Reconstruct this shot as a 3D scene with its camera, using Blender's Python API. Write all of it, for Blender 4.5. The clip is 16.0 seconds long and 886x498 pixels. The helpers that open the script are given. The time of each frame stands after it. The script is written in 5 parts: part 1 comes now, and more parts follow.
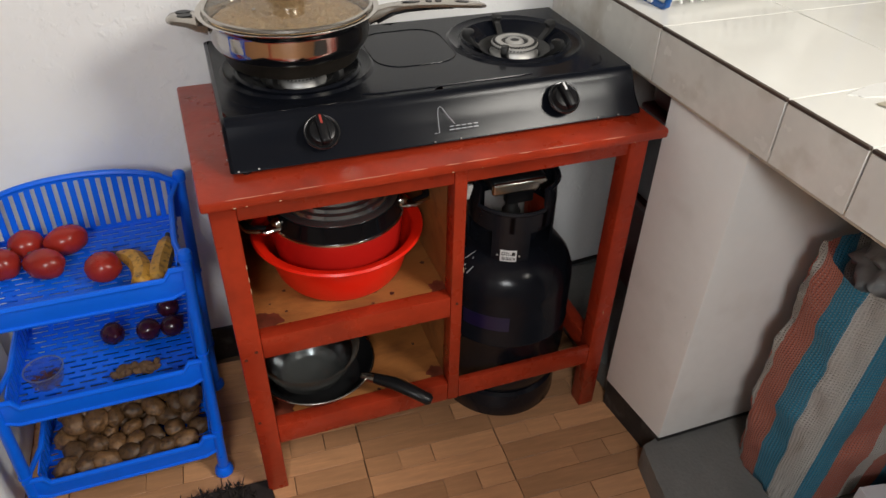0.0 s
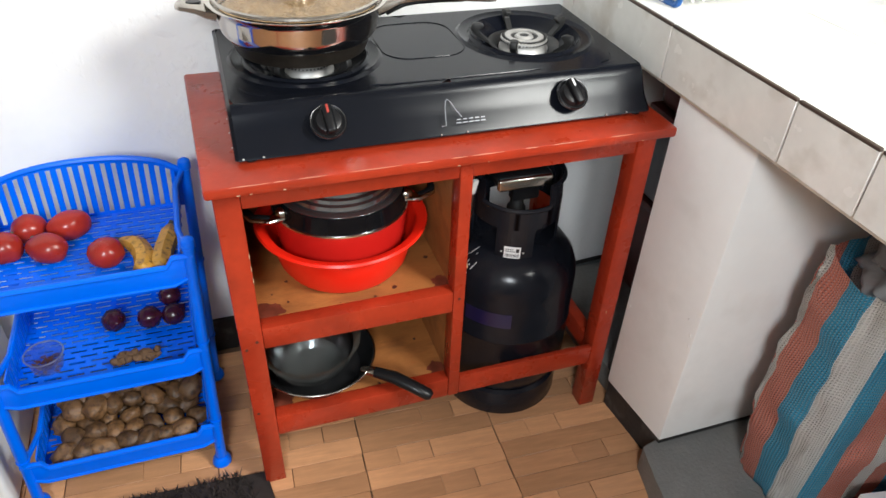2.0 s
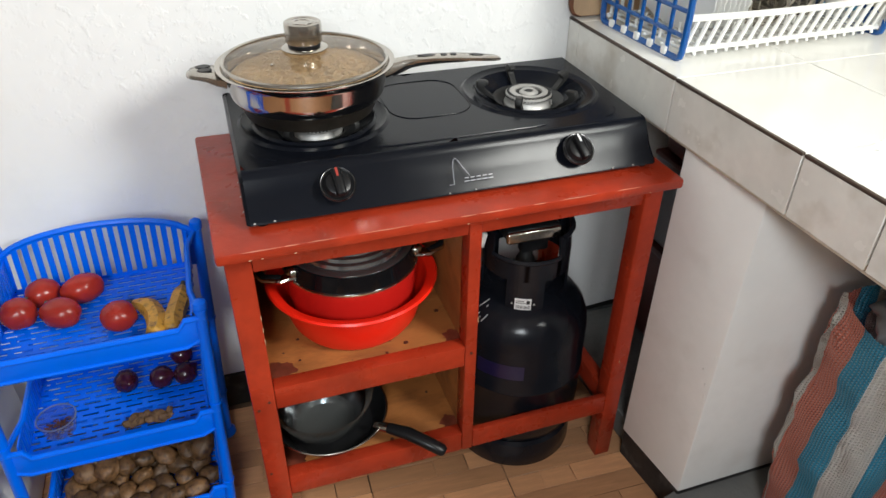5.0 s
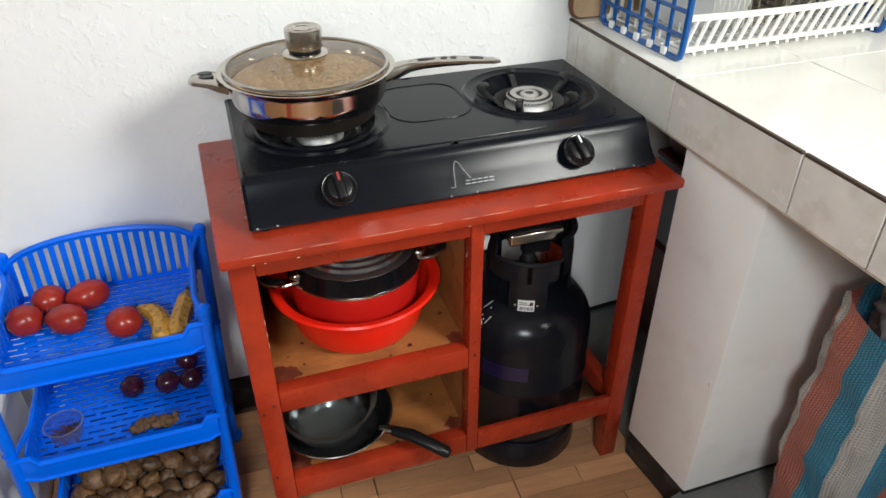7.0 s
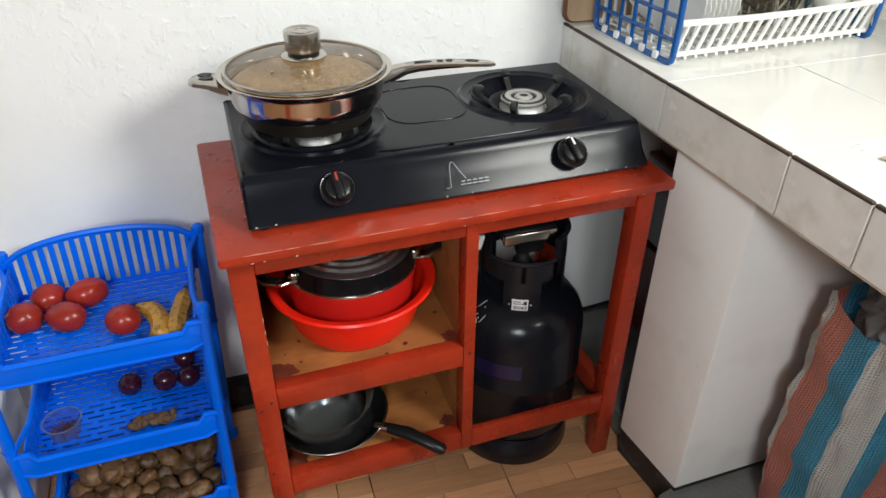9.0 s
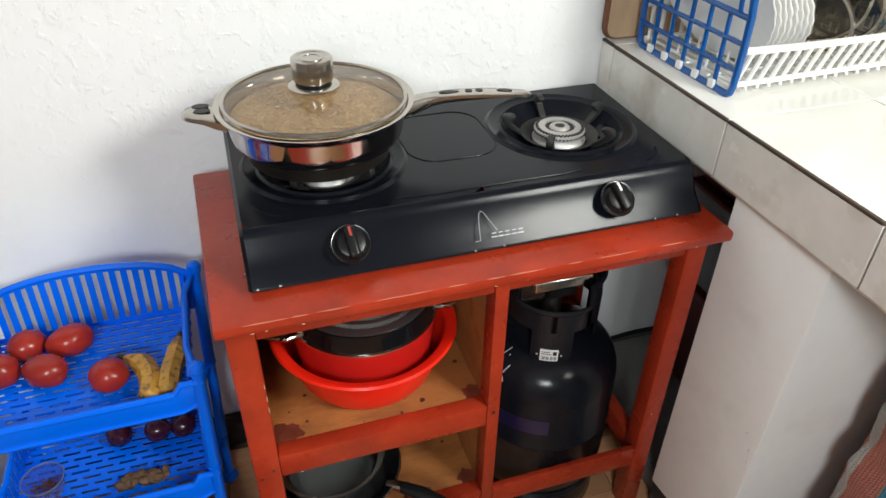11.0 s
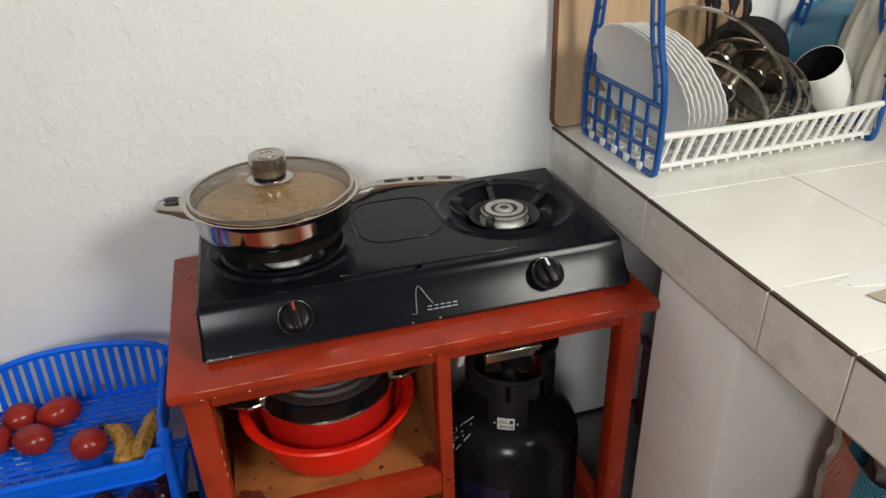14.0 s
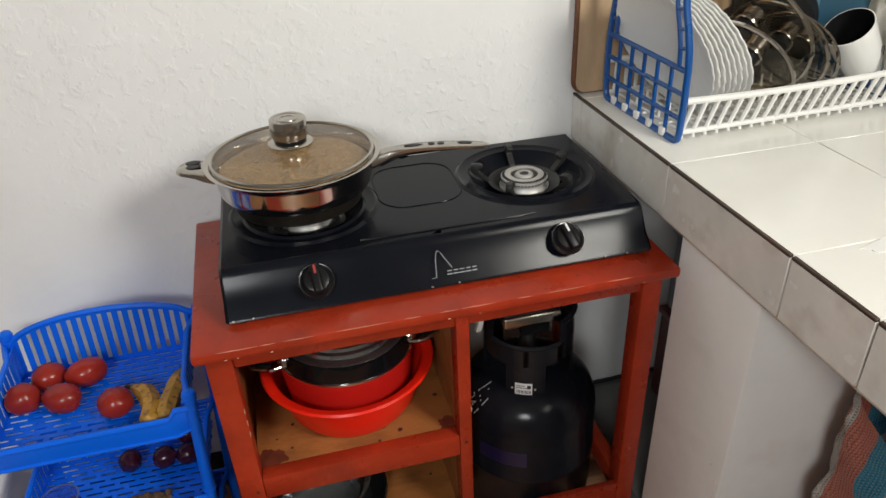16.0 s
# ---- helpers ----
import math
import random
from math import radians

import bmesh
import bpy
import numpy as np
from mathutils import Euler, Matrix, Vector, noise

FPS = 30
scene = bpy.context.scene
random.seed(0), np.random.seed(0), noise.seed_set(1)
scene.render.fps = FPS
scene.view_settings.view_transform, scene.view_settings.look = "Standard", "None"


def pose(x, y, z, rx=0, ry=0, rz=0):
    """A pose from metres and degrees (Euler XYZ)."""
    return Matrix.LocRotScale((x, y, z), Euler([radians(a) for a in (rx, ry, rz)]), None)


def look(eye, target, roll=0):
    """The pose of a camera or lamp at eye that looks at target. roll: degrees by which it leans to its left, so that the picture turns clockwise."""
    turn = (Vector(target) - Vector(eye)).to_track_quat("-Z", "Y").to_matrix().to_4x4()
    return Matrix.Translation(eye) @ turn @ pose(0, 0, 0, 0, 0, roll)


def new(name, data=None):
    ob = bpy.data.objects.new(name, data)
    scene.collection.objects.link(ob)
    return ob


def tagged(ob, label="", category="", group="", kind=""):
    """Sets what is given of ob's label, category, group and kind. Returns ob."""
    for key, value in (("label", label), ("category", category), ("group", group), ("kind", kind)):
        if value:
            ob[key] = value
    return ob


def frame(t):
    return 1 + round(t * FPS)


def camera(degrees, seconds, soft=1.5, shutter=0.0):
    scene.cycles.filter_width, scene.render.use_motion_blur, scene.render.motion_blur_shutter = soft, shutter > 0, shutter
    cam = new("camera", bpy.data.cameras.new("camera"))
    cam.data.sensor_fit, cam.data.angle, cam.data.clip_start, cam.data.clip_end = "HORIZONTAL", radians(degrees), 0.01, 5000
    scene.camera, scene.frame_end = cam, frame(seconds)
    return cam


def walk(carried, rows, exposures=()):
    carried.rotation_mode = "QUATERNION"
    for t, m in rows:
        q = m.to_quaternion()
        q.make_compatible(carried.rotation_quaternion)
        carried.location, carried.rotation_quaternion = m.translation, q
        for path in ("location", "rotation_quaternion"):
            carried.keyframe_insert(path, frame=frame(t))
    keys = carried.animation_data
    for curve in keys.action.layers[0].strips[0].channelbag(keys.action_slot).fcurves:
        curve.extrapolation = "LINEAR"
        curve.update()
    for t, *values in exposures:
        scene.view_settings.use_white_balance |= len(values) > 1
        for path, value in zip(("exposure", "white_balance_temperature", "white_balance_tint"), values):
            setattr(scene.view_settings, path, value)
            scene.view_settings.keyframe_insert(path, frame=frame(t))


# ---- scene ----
cam = camera(64.9, 16.0)
PATH = [
    (0, (0.067, 0.037, 1.316), (0.619, 1.538, 0.116), 1.3),
    (0.5, (0.076, 0.032, 1.29), (0.632, 1.478, 0.025), 0.8),
    (1, (0.077, 0.032, 1.294), (0.627, 1.509, 0.062), 0.2),
    (1.5, (0.069, 0.032, 1.306), (0.599, 1.556, 0.124), 1.7),
    (2, (0.067, 0.036, 1.304), (0.609, 1.541, 0.103), 2.5),
    (2.5, (0.058, 0.045, 1.326), (0.593, 1.585, 0.167), 3.5),
    (3, (0.069, 0.058, 1.326), (0.594, 1.61, 0.179), 0.4),
    (3.5, (0.074, 0.061, 1.335), (0.615, 1.616, 0.199), -0.0),
    (4, (0.067, 0.057, 1.33), (0.598, 1.615, 0.195), 1.0),
    (4.2, (0.067, 0.054, 1.335), (0.601, 1.628, 0.223), 0.7),
    (6.5, (0.073, 0.054, 1.332), (0.613, 1.615, 0.205), 0.7),
    (7, (0.073, 0.049, 1.337), (0.596, 1.628, 0.226), -0.3),
    (7.5, (0.074, 0.042, 1.339), (0.602, 1.627, 0.24), -0.0),
    (8, (0.068, 0.039, 1.342), (0.594, 1.623, 0.24), -0.0),
    (8.5, (0.063, 0.032, 1.337), (0.596, 1.611, 0.231), 0.3),
    (8.7, (0.063, 0.03, 1.34), (0.607, 1.61, 0.24), 0.3),
    (10.8, (0.08, 0.176, 1.356), (0.569, 1.697, 0.152), -0.8),
    (11, (0.092, 0.219, 1.366), (0.609, 1.766, 0.208), 0.9),
    (11.5, (0.157, 0.325, 1.363), (0.808, 1.805, 0.186), -0.5),
    (12, (0.266, 0.266, 1.385), (0.724, 1.872, 0.286), -1.8),
    (12.5, (0.294, 0.164, 1.403), (0.695, 1.827, 0.367), -0.6),
    (13, (0.246, 0.106, 1.402), (0.7, 1.777, 0.402), -1.8),
    (13.5, (0.217, 0.078, 1.413), (0.649, 1.785, 0.465), -1.6),
    (14, (0.217, 0.086, 1.409), (0.662, 1.784, 0.452), -2.2),
    (14.5, (0.21, 0.087, 1.408), (0.587, 1.779, 0.411), -2.9),
    (15, (0.209, 0.087, 1.408), (0.572, 1.762, 0.376), -2.6),
    (15.5, (0.212, 0.085, 1.407), (0.585, 1.748, 0.36), -2.3),
    (16, (0.211, 0.08, 1.402), (0.595, 1.752, 0.374), -2.7),
]
walk(cam, [(t, look(eye, target, roll)) for t, eye, target, roll in PATH],
     exposures=[(0, -0.27, 6700, 9), (0.5, 0.6, 6250, 9), (1, 0.7, 6250, 7), (3, 0.4, 6300, 6), (7, 0.15, 6350, 5), (8.7, 0.1, 6350, 5), (11, 0.2, 6350, 5), (12, -0.08, 6450, 6), (13, -0.42, 6600, 7), (14, -0.42, 6650, 7), (16, -0.36, 6650, 7)])

# ---- world and large lights ----
world = bpy.data.worlds.new("world")
scene.world = world
world.use_nodes = True
wn = world.node_tree
sky = wn.nodes.new("ShaderNodeTexSky")
sky.sky_type, sky.sun_disc = "NISHITA", False
sky.sun_elevation, sky.sun_rotation = radians(50), radians(120)
wn.links.new(sky.outputs[0], wn.nodes["Background"].inputs[0])
wn.nodes["Background"].inputs[1].default_value = 0.12


def area(name, m, sx, sy, power, colour):
    d = bpy.data.lights.new(name, "AREA")
    d.shape, d.size, d.size_y, d.energy, d.color = "RECTANGLE", sx, sy, power, colour
    ob = new(name, d)
    ob.matrix_world = m
    return ob


area("window_daylight", look((1.52, -0.52, 2.08), (0.45, 0.60, 0.72)), 0.55, 0.60, 47, (1.0, 0.965, 0.91))
area("south_window_daylight", look((-0.40, -1.26, 2.00), (0.35, 0.95, 0.65)), 0.55, 0.5, 34.5, (0.95, 0.97, 1.0))


# ---- materials ----
def material(name, colour, rough=0.5, metal=0.0, vary=0.12, scale=6.0, fine=60.0, bump=0.0, bump_scale=80.0, dirt=None,
             dirt_amount=0.0, dirt_scale=5.0, dirt_from=0.55, coat=0.0, random=0.0, stretch=(1, 1, 1), sss=0.0, spec=0.5, bump_depth=0.004, trowel=False):
    m = bpy.data.materials.new(name)
    m.use_nodes = True
    n, l = m.node_tree.nodes, m.node_tree.links
    b = n["Principled BSDF"]
    b.inputs["Roughness"].default_value = rough
    b.inputs["Metallic"].default_value = metal
    b.inputs["Specular IOR Level"].default_value = spec
    b.inputs["Coat Weight"].default_value = coat
    b.inputs["Coat Roughness"].default_value = 0.12
    if sss:
        b.inputs["Subsurface Weight"].default_value = sss
        b.inputs["Subsurface Radius"].default_value = (0.02, 0.008, 0.005)
    tc = n.new("ShaderNodeTexCoord")
    mp = n.new("ShaderNodeMapping")
    mp.inputs["Scale"].default_value = stretch
    l.new(tc.outputs["Object"], mp.inputs["Vector"])

    def nz(sc, detail=4.0):
        x = n.new("ShaderNodeTexNoise")
        x.inputs["Scale"].default_value, x.inputs["Detail"].default_value = sc, detail
        l.new(mp.outputs[0], x.inputs["Vector"])
        return x.outputs["Fac"]

    def mix(fac, a, bcol):
        x = n.new("ShaderNodeMix")
        x.data_type = "RGBA"
        if isinstance(fac, float):
            x.inputs[0].default_value = fac
        else:
            l.new(fac, x.inputs[0])
        for s, v in ((x.inputs[6], a), (x.inputs[7], bcol)):
            if isinstance(v, tuple):
                s.default_value = (*v, 1)
            else:
                l.new(v, s)
        return x.outputs[2]

    def ramp(fac, lo, hi):
        x = n.new("ShaderNodeMapRange")
        x.inputs[1].default_value, x.inputs[2].default_value = lo, hi
        l.new(fac, x.inputs[0])
        return x.outputs[0]

    dark = tuple(c * (1 - vary) for c in colour)
    light = tuple(min(1, c * (1 + vary)) for c in colour)
    col = mix(ramp(nz(scale), 0.3, 0.7), dark, light)
    col = mix(ramp(nz(fine, 6), 0.35, 0.75), col, mix(0.5, col, dark))
    if dirt:
        x = n.new("ShaderNodeMath")
        x.operation = "MULTIPLY"
        l.new(ramp(nz(dirt_scale, 8), dirt_from, dirt_from + 0.2), x.inputs[0])
        x.inputs[1].default_value = dirt_amount
        col = mix(x.outputs[0], col, dirt)
    if random:
        oi = n.new("ShaderNodeObjectInfo")
        hs = n.new("ShaderNodeHueSaturation")
        l.new(col, hs.inputs["Color"])
        mr = n.new("ShaderNodeMapRange")
        mr.inputs[3].default_value, mr.inputs[4].default_value = 1 - random, 1 + random
        l.new(oi.outputs["Random"], mr.inputs[0])
        l.new(mr.outputs[0], hs.inputs["Value"])
        col = hs.outputs[0]
    l.new(col, b.inputs["Base Color"])
    rr = n.new("ShaderNodeMapRange")
    rr.inputs[3].default_value, rr.inputs[4].default_value = max(0.02, rough * 0.8), min(1, rough * 1.25)
    l.new(nz(scale * 2.3), rr.inputs[0])
    l.new(rr.outputs[0], b.inputs["Roughness"])
    if bump:
        bp = n.new("ShaderNodeBump")
        bp.inputs["Strength"].default_value, bp.inputs["Distance"].default_value = min(1.0, bump), bump_depth
        height = nz(bump_scale, 5)
        if trowel:
            # flat patches with broken edges, as a float leaves them
            ad = n.new("ShaderNodeMath")
            l.new(ramp(nz(bump_scale * 0.35, 9), 0.50, 0.56), ad.inputs[0])
            l.new(ramp(nz(bump_scale * 1.6, 6), 0.56, 0.66), ad.inputs[1])
            mu = n.new("ShaderNodeMath")
            mu.operation = "MULTIPLY"
            l.new(ad.outputs[0], mu.inputs[0])
            l.new(ramp(nz(3.2, 3), 0.42, 0.62), mu.inputs[1])
            height = mu.outputs[0]
        l.new(height, bp.inputs["Height"])
        l.new(bp.outputs[0], b.inputs["Normal"])
    return m


def glass_material(name, colour, rough=0.02, mist=0.0):
    m = bpy.data.materials.new(name)
    m.use_nodes = True
    n, l = m.node_tree.nodes, m.node_tree.links
    n.remove(n["Principled BSDF"])
    t, g, x, f = (n.new(k) for k in ("ShaderNodeBsdfTransparent", "ShaderNodeBsdfGlossy", "ShaderNodeMixShader", "ShaderNodeLayerWeight"))
    t.inputs[0].default_value = (*colour, 1)
    g.inputs["Roughness"].default_value = rough
    f.inputs[0].default_value = 0.3
    pw, ma = n.new("ShaderNodeMath"), n.new("ShaderNodeMath")
    pw.operation, ma.operation = "POWER", "MULTIPLY_ADD"
    pw.inputs[1].default_value, ma.inputs[1].default_value, ma.inputs[2].default_value = 3.0, 0.6, 0.035
    l.new(f.outputs["Facing"], pw.inputs[0])
    l.new(pw.outputs[0], ma.inputs[0])
    l.new(ma.outputs[0], x.inputs[0])
    l.new(t.outputs[0], x.inputs[1])
    if mist:
        d, y = n.new("ShaderNodeBsdfTranslucent"), n.new("ShaderNodeMixShader")
        d.inputs[0].default_value = (0.8, 0.78, 0.74, 1)
        y.inputs[0].default_value = mist
        l.new(t.outputs[0], y.inputs[1])
        l.new(d.outputs[0], y.inputs[2])
        l.new(y.outputs[0], x.inputs[1])
    l.new(g.outputs[0], x.inputs[2])
    l.new(x.outputs[0], n["Material Output"].inputs[0])
    return m


M = {}
M["plaster"] = material("white_wall_paint", (0.85, 0.85, 0.84), 0.6, vary=0.03, scale=3, fine=40, bump=0.45, bump_scale=36, bump_depth=0.002, trowel=True, dirt=(0.66, 0.65, 0.62), dirt_amount=0.35, dirt_scale=2.5)
M["plaster2"] = material("white_pillar_paint", (0.84, 0.825, 0.80), 0.5, vary=0.04, scale=5, fine=50, bump=0.2, bump_scale=24, bump_depth=0.0012, trowel=True, dirt=(0.6, 0.55, 0.5), dirt_amount=0.4, dirt_scale=6)
# unseen ceiling and walls that close the room, kept dim against bounced fill
M["ceiling"] = material("dimmed_unseen_ceiling", (0.36, 0.335, 0.31), 0.7, vary=0.1, bump=0.2)
M["tan_wall"] = material("dimmed_unseen_wall", (0.24, 0.222, 0.205), 0.6, vary=0.06, scale=3, bump=0.3)
M["concrete"] = material("grey_cement", (0.17, 0.168, 0.16), 0.6, vary=0.2, scale=7, fine=120, bump=0.5, bump_scale=120, dirt=(0.16, 0.15, 0.13), dirt_amount=0.5, dirt_scale=9)
M["black_paint"] = material("black_skirting_paint", (0.014, 0.013, 0.013), 0.6, vary=0.3, bump=0.3, bump_scale=60, dirt=(0.2, 0.19, 0.17), dirt_amount=0.3, dirt_scale=25)
# dark skirting where gloss catches light; the sheen is coloured in as grey
M["sheen_skirting"] = material("skirting_gloss_in_grey", (0.14, 0.15, 0.15), 0.35, vary=0.15, bump=0.2)
M["red_wood"] = material("red_brown_gloss_paint", (0.335, 0.031, 0.011), 0.28, vary=0.22, scale=9, fine=70, bump=0.22, bump_scale=55, dirt=(0.15, 0.018, 0.009), dirt_amount=0.7, dirt_scale=7, spec=0.36)
M["chip"] = material("bare_wood_chip", (0.55, 0.36, 0.22), 0.6)
M["plywood"] = material("raw_plywood", (0.33, 0.12, 0.030), 0.55, vary=0.25, scale=4, fine=90, bump=0.15, bump_scale=90, dirt=(0.15, 0.05, 0.014), dirt_amount=0.75, dirt_scale=9, dirt_from=0.5, stretch=(1, 2.5, 2.5))
M["paint_smear"] = material("dried_maroon_paint", (0.15, 0.032, 0.016), 0.5, vary=0.4, scale=40, fine=160)
M["worn"] = material("worn_edge_with_glint", (0.50, 0.16, 0.09), 0.45, vary=0.3, scale=60)
M["stain"] = material("dark_paint_stain", (0.07, 0.02, 0.012), 0.5)
M["grout"] = material("dark_grout", (0.16, 0.09, 0.05), 0.8, vary=0.3)
M["plank"] = material("wood_print_tile", (0.54, 0.275, 0.135), 0.36, vary=0.16, scale=9, fine=60, bump=0.05, random=0.26, stretch=(1.2, 9, 1), dirt=(0.34, 0.17, 0.08), dirt_amount=0.45, dirt_scale=8)
M["tile"] = material("cream_ceramic_tile", (0.82, 0.81, 0.76), 0.16, vary=0.03, scale=4, fine=30, random=0.03, dirt=(0.66, 0.62, 0.52), dirt_amount=0.3, dirt_scale=5)
M["mortar"] = material("beige_mortar", (0.55, 0.48, 0.38), 0.85, vary=0.2, scale=14, fine=90, bump=0.5, bump_scale=70)
M["edge_tile"] = material("stained_edge_tile", (0.74, 0.72, 0.67), 0.25, vary=0.08, scale=9, fine=50, random=0.05, bump=0.12, bump_scale=25, dirt=(0.42, 0.36, 0.28), dirt_amount=0.55, dirt_scale=11, dirt_from=0.5)
M["tile_grout"] = material("tile_grout", (0.42, 0.385, 0.33), 0.8, vary=0.25)
M["edge_trim"] = material("dark_brown_edge_trim", (0.055, 0.035, 0.025), 0.5, vary=0.3)
M["enamel"] = material("black_enamel", (0.0055, 0.0065, 0.010), 0.2, vary=0.2, scale=5, fine=40, bump=0.03, bump_scale=15, spec=0.16)
M["cast_iron"] = material("black_cast_iron", (0.012, 0.012, 0.012), 0.5, vary=0.3, bump=0.2)
M["black_plastic"] = material("black_plastic", (0.008, 0.008, 0.009), 0.3, vary=0.2, spec=0.22)
M["alu"] = material("burner_aluminium", (0.46, 0.45, 0.43), 0.5, metal=0.6, vary=0.15, bump=0.1)
M["steel"] = material("polished_steel", (0.50, 0.465, 0.42), 0.08, metal=1.0, vary=0.06)
M["burnt_steel"] = material("burnt_steel", (0.10, 0.085, 0.07), 0.34, metal=0.85, vary=0.35, scale=14, fine=60)
M["pot_lid_steel"] = material("grey_lid_steel", (0.40, 0.40, 0.41), 0.18, metal=0.95, vary=0.1)
M["brushed"] = material("brushed_steel", (0.46, 0.43, 0.39), 0.22, metal=1.0, vary=0.08)
M["white_mark"] = material("white_print", (0.75, 0.75, 0.75), 0.5)
M["grey_mark"] = material("grey_print", (0.42, 0.43, 0.47), 0.4, metal=0.3)
M["red_mark"] = material("red_print", (0.32, 0.03, 0.02), 0.4)
M["blue_plastic"] = material("bright_blue_plastic", (0.002, 0.14, 0.86), 0.3, vary=0.08, bump=0.04, spec=0.35, sss=0.05)
M["rack_blue"] = material("dark_blue_plastic", (0.003, 0.075, 0.29), 0.28, vary=0.08)
M["white_plastic"] = material("white_plastic", (0.80, 0.80, 0.77), 0.35, vary=0.03)
M["china"] = material("white_glazed_china", (0.82, 0.82, 0.80), 0.1, vary=0.02)
M["red_plastic"] = material("bright_red_plastic", (0.86, 0.018, 0.006), 0.32, vary=0.06, spec=0.35, sss=0.05)
M["dark_red_plastic"] = material("deep_red_plastic", (0.46, 0.012, 0.009), 0.3, vary=0.06, spec=0.35)
M["pot_black"] = material("black_pot_enamel", (0.004, 0.004, 0.005), 0.08, vary=0.1, spec=0.3)
M["nonstick"] = material("worn_nonstick_coating", (0.014, 0.014, 0.015), 0.3, metal=0.2, vary=0.3)
M["dark_steel"] = material("dull_steel", (0.60, 0.60, 0.60), 0.2, metal=1.0, vary=0.15)
M["bowl_steel"] = material("grey_bowl_steel", (0.36, 0.36, 0.37), 0.18, metal=1.0, vary=0.15)
M["ring_steel"] = material("dark_chrome", (0.10, 0.10, 0.105), 0.25, metal=1.0, vary=0.1)
M["cylinder"] = material("dark_blue_grey_cylinder_paint", (0.008, 0.009, 0.013), 0.2, spec=0.22, vary=0.25, scale=6, fine=50, bump=0.05, dirt=(0.035, 0.03, 0.028), dirt_amount=0.35, dirt_scale=6)
M["violet_patch"] = material("violet_blue_tone", (0.011, 0.009, 0.045), 0.28, vary=0.2)
M["tomato"] = material("tomato_skin", (0.30, 0.022, 0.014), 0.25, vary=0.25, scale=14, fine=60, random=0.2, sss=0.1, spec=0.4)
M["onion"] = material("red_onion_skin", (0.042, 0.007, 0.018), 0.2, vary=0.5, scale=25, fine=120, random=0.3, stretch=(4, 4, 1))
M["potato"] = material("potato_skin", (0.15, 0.076, 0.030), 0.5, vary=0.35, scale=1.6, fine=7, bump=0.5, bump_scale=7, bump_depth=0.002, random=0.4, dirt=(0.035, 0.017, 0.008), dirt_amount=0.9, dirt_from=0.46, dirt_scale=2.4)
M["ginger"] = material("ginger_skin", (0.11, 0.058, 0.026), 0.8, vary=0.25, scale=40, bump=0.4)
M["banana"] = material("ripe_banana_skin", (0.50, 0.26, 0.035), 0.5, vary=0.25, scale=20, dirt=(0.05, 0.028, 0.010), dirt_amount=0.9, dirt_scale=105, dirt_from=0.50)
M["stalk"] = material("dark_stalk", (0.05, 0.04, 0.02), 0.7)
M["spice"] = material("dried_cloves", (0.10, 0.03, 0.015), 0.8, vary=0.4)
M["rug"] = material("dark_brown_shag", (0.022, 0.014, 0.012), 0.95, vary=0.4, scale=40)
M["stew"] = material("simmering_rice", (0.60, 0.40, 0.20), 0.4, vary=0.35, scale=70, fine=220, bump=1.0, bump_scale=170, random=0.1)
M["grain"] = material("rice_grains", (0.66, 0.48, 0.27), 0.45, vary=0.25, scale=160, fine=300)
M["maroon"] = material("maroon_plastic", (0.11, 0.012, 0.012), 0.4, vary=0.2)
M["grey_tub"] = material("grey_blue_plastic", (0.26, 0.29, 0.33), 0.4, vary=0.15)
M["board"] = material("pale_chopping_board", (0.52, 0.36, 0.22), 0.55, vary=0.12, scale=8, fine=60, stretch=(6, 1, 1), bump=0.1)
M["board_edge"] = material("brown_board_edge", (0.17, 0.065, 0.03), 0.5, vary=0.2)
M["cable"] = material("black_cable", (0.01, 0.01, 0.01), 0.45)
M["grey_bag"] = material("grey_plastic_film", (0.38, 0.38, 0.38), 0.3, vary=0.2, bump=0.5, bump_scale=30)
M["cloth"] = material("white_cotton_cloth", (0.74, 0.71, 0.64), 0.9, vary=0.08, bump=0.3, bump_scale=300)
M["basin_blue"] = material("teal_blue_plastic", (0.05, 0.17, 0.27), 0.35, vary=0.1)
M["dark_thing"] = material("dark_brown_cloth", (0.05, 0.035, 0.03), 0.9, vary=0.4)
M["carton"] = material("white_printed_carton", (0.72, 0.72, 0.74), 0.4, vary=0.04)
M["print_blue"] = material("blue_print", (0.05, 0.28, 0.55), 0.4)
M["print_pink"] = material("pink_print", (0.7, 0.05, 0.28), 0.4)
M["beige_sheet"] = material("beige_plastic_sheet", (0.42, 0.38, 0.29), 0.5, vary=0.08)
M["frame_wood"] = material("varnished_frame_wood", (0.25, 0.12, 0.05), 0.4, vary=0.2)
M["glass"] = glass_material("clear_glass", (0.93, 0.95, 0.94))
M["smoked_glass"] = glass_material("smoky_glass", (0.66, 0.63, 0.58))
M["lid_glass"] = glass_material("steamed_glass", (0.95, 0.94, 0.92), 0.05, 0.14)
# bluish tint and mist paint the highlight on the cup's clear rim
M["clear_rim"] = glass_material("clear_rim_with_highlight", (0.84, 0.88, 0.95), 0.08, 0.5)
# mist pales the clear bowl in place of its grey highlights
M["bowl_glass"] = glass_material("bowl_glass_with_haze", (0.82, 0.86, 0.86), 0.03, 0.16)
M["clear_plastic"] = glass_material("clear_plastic", (0.84, 0.88, 0.95), 0.08, 0.16)


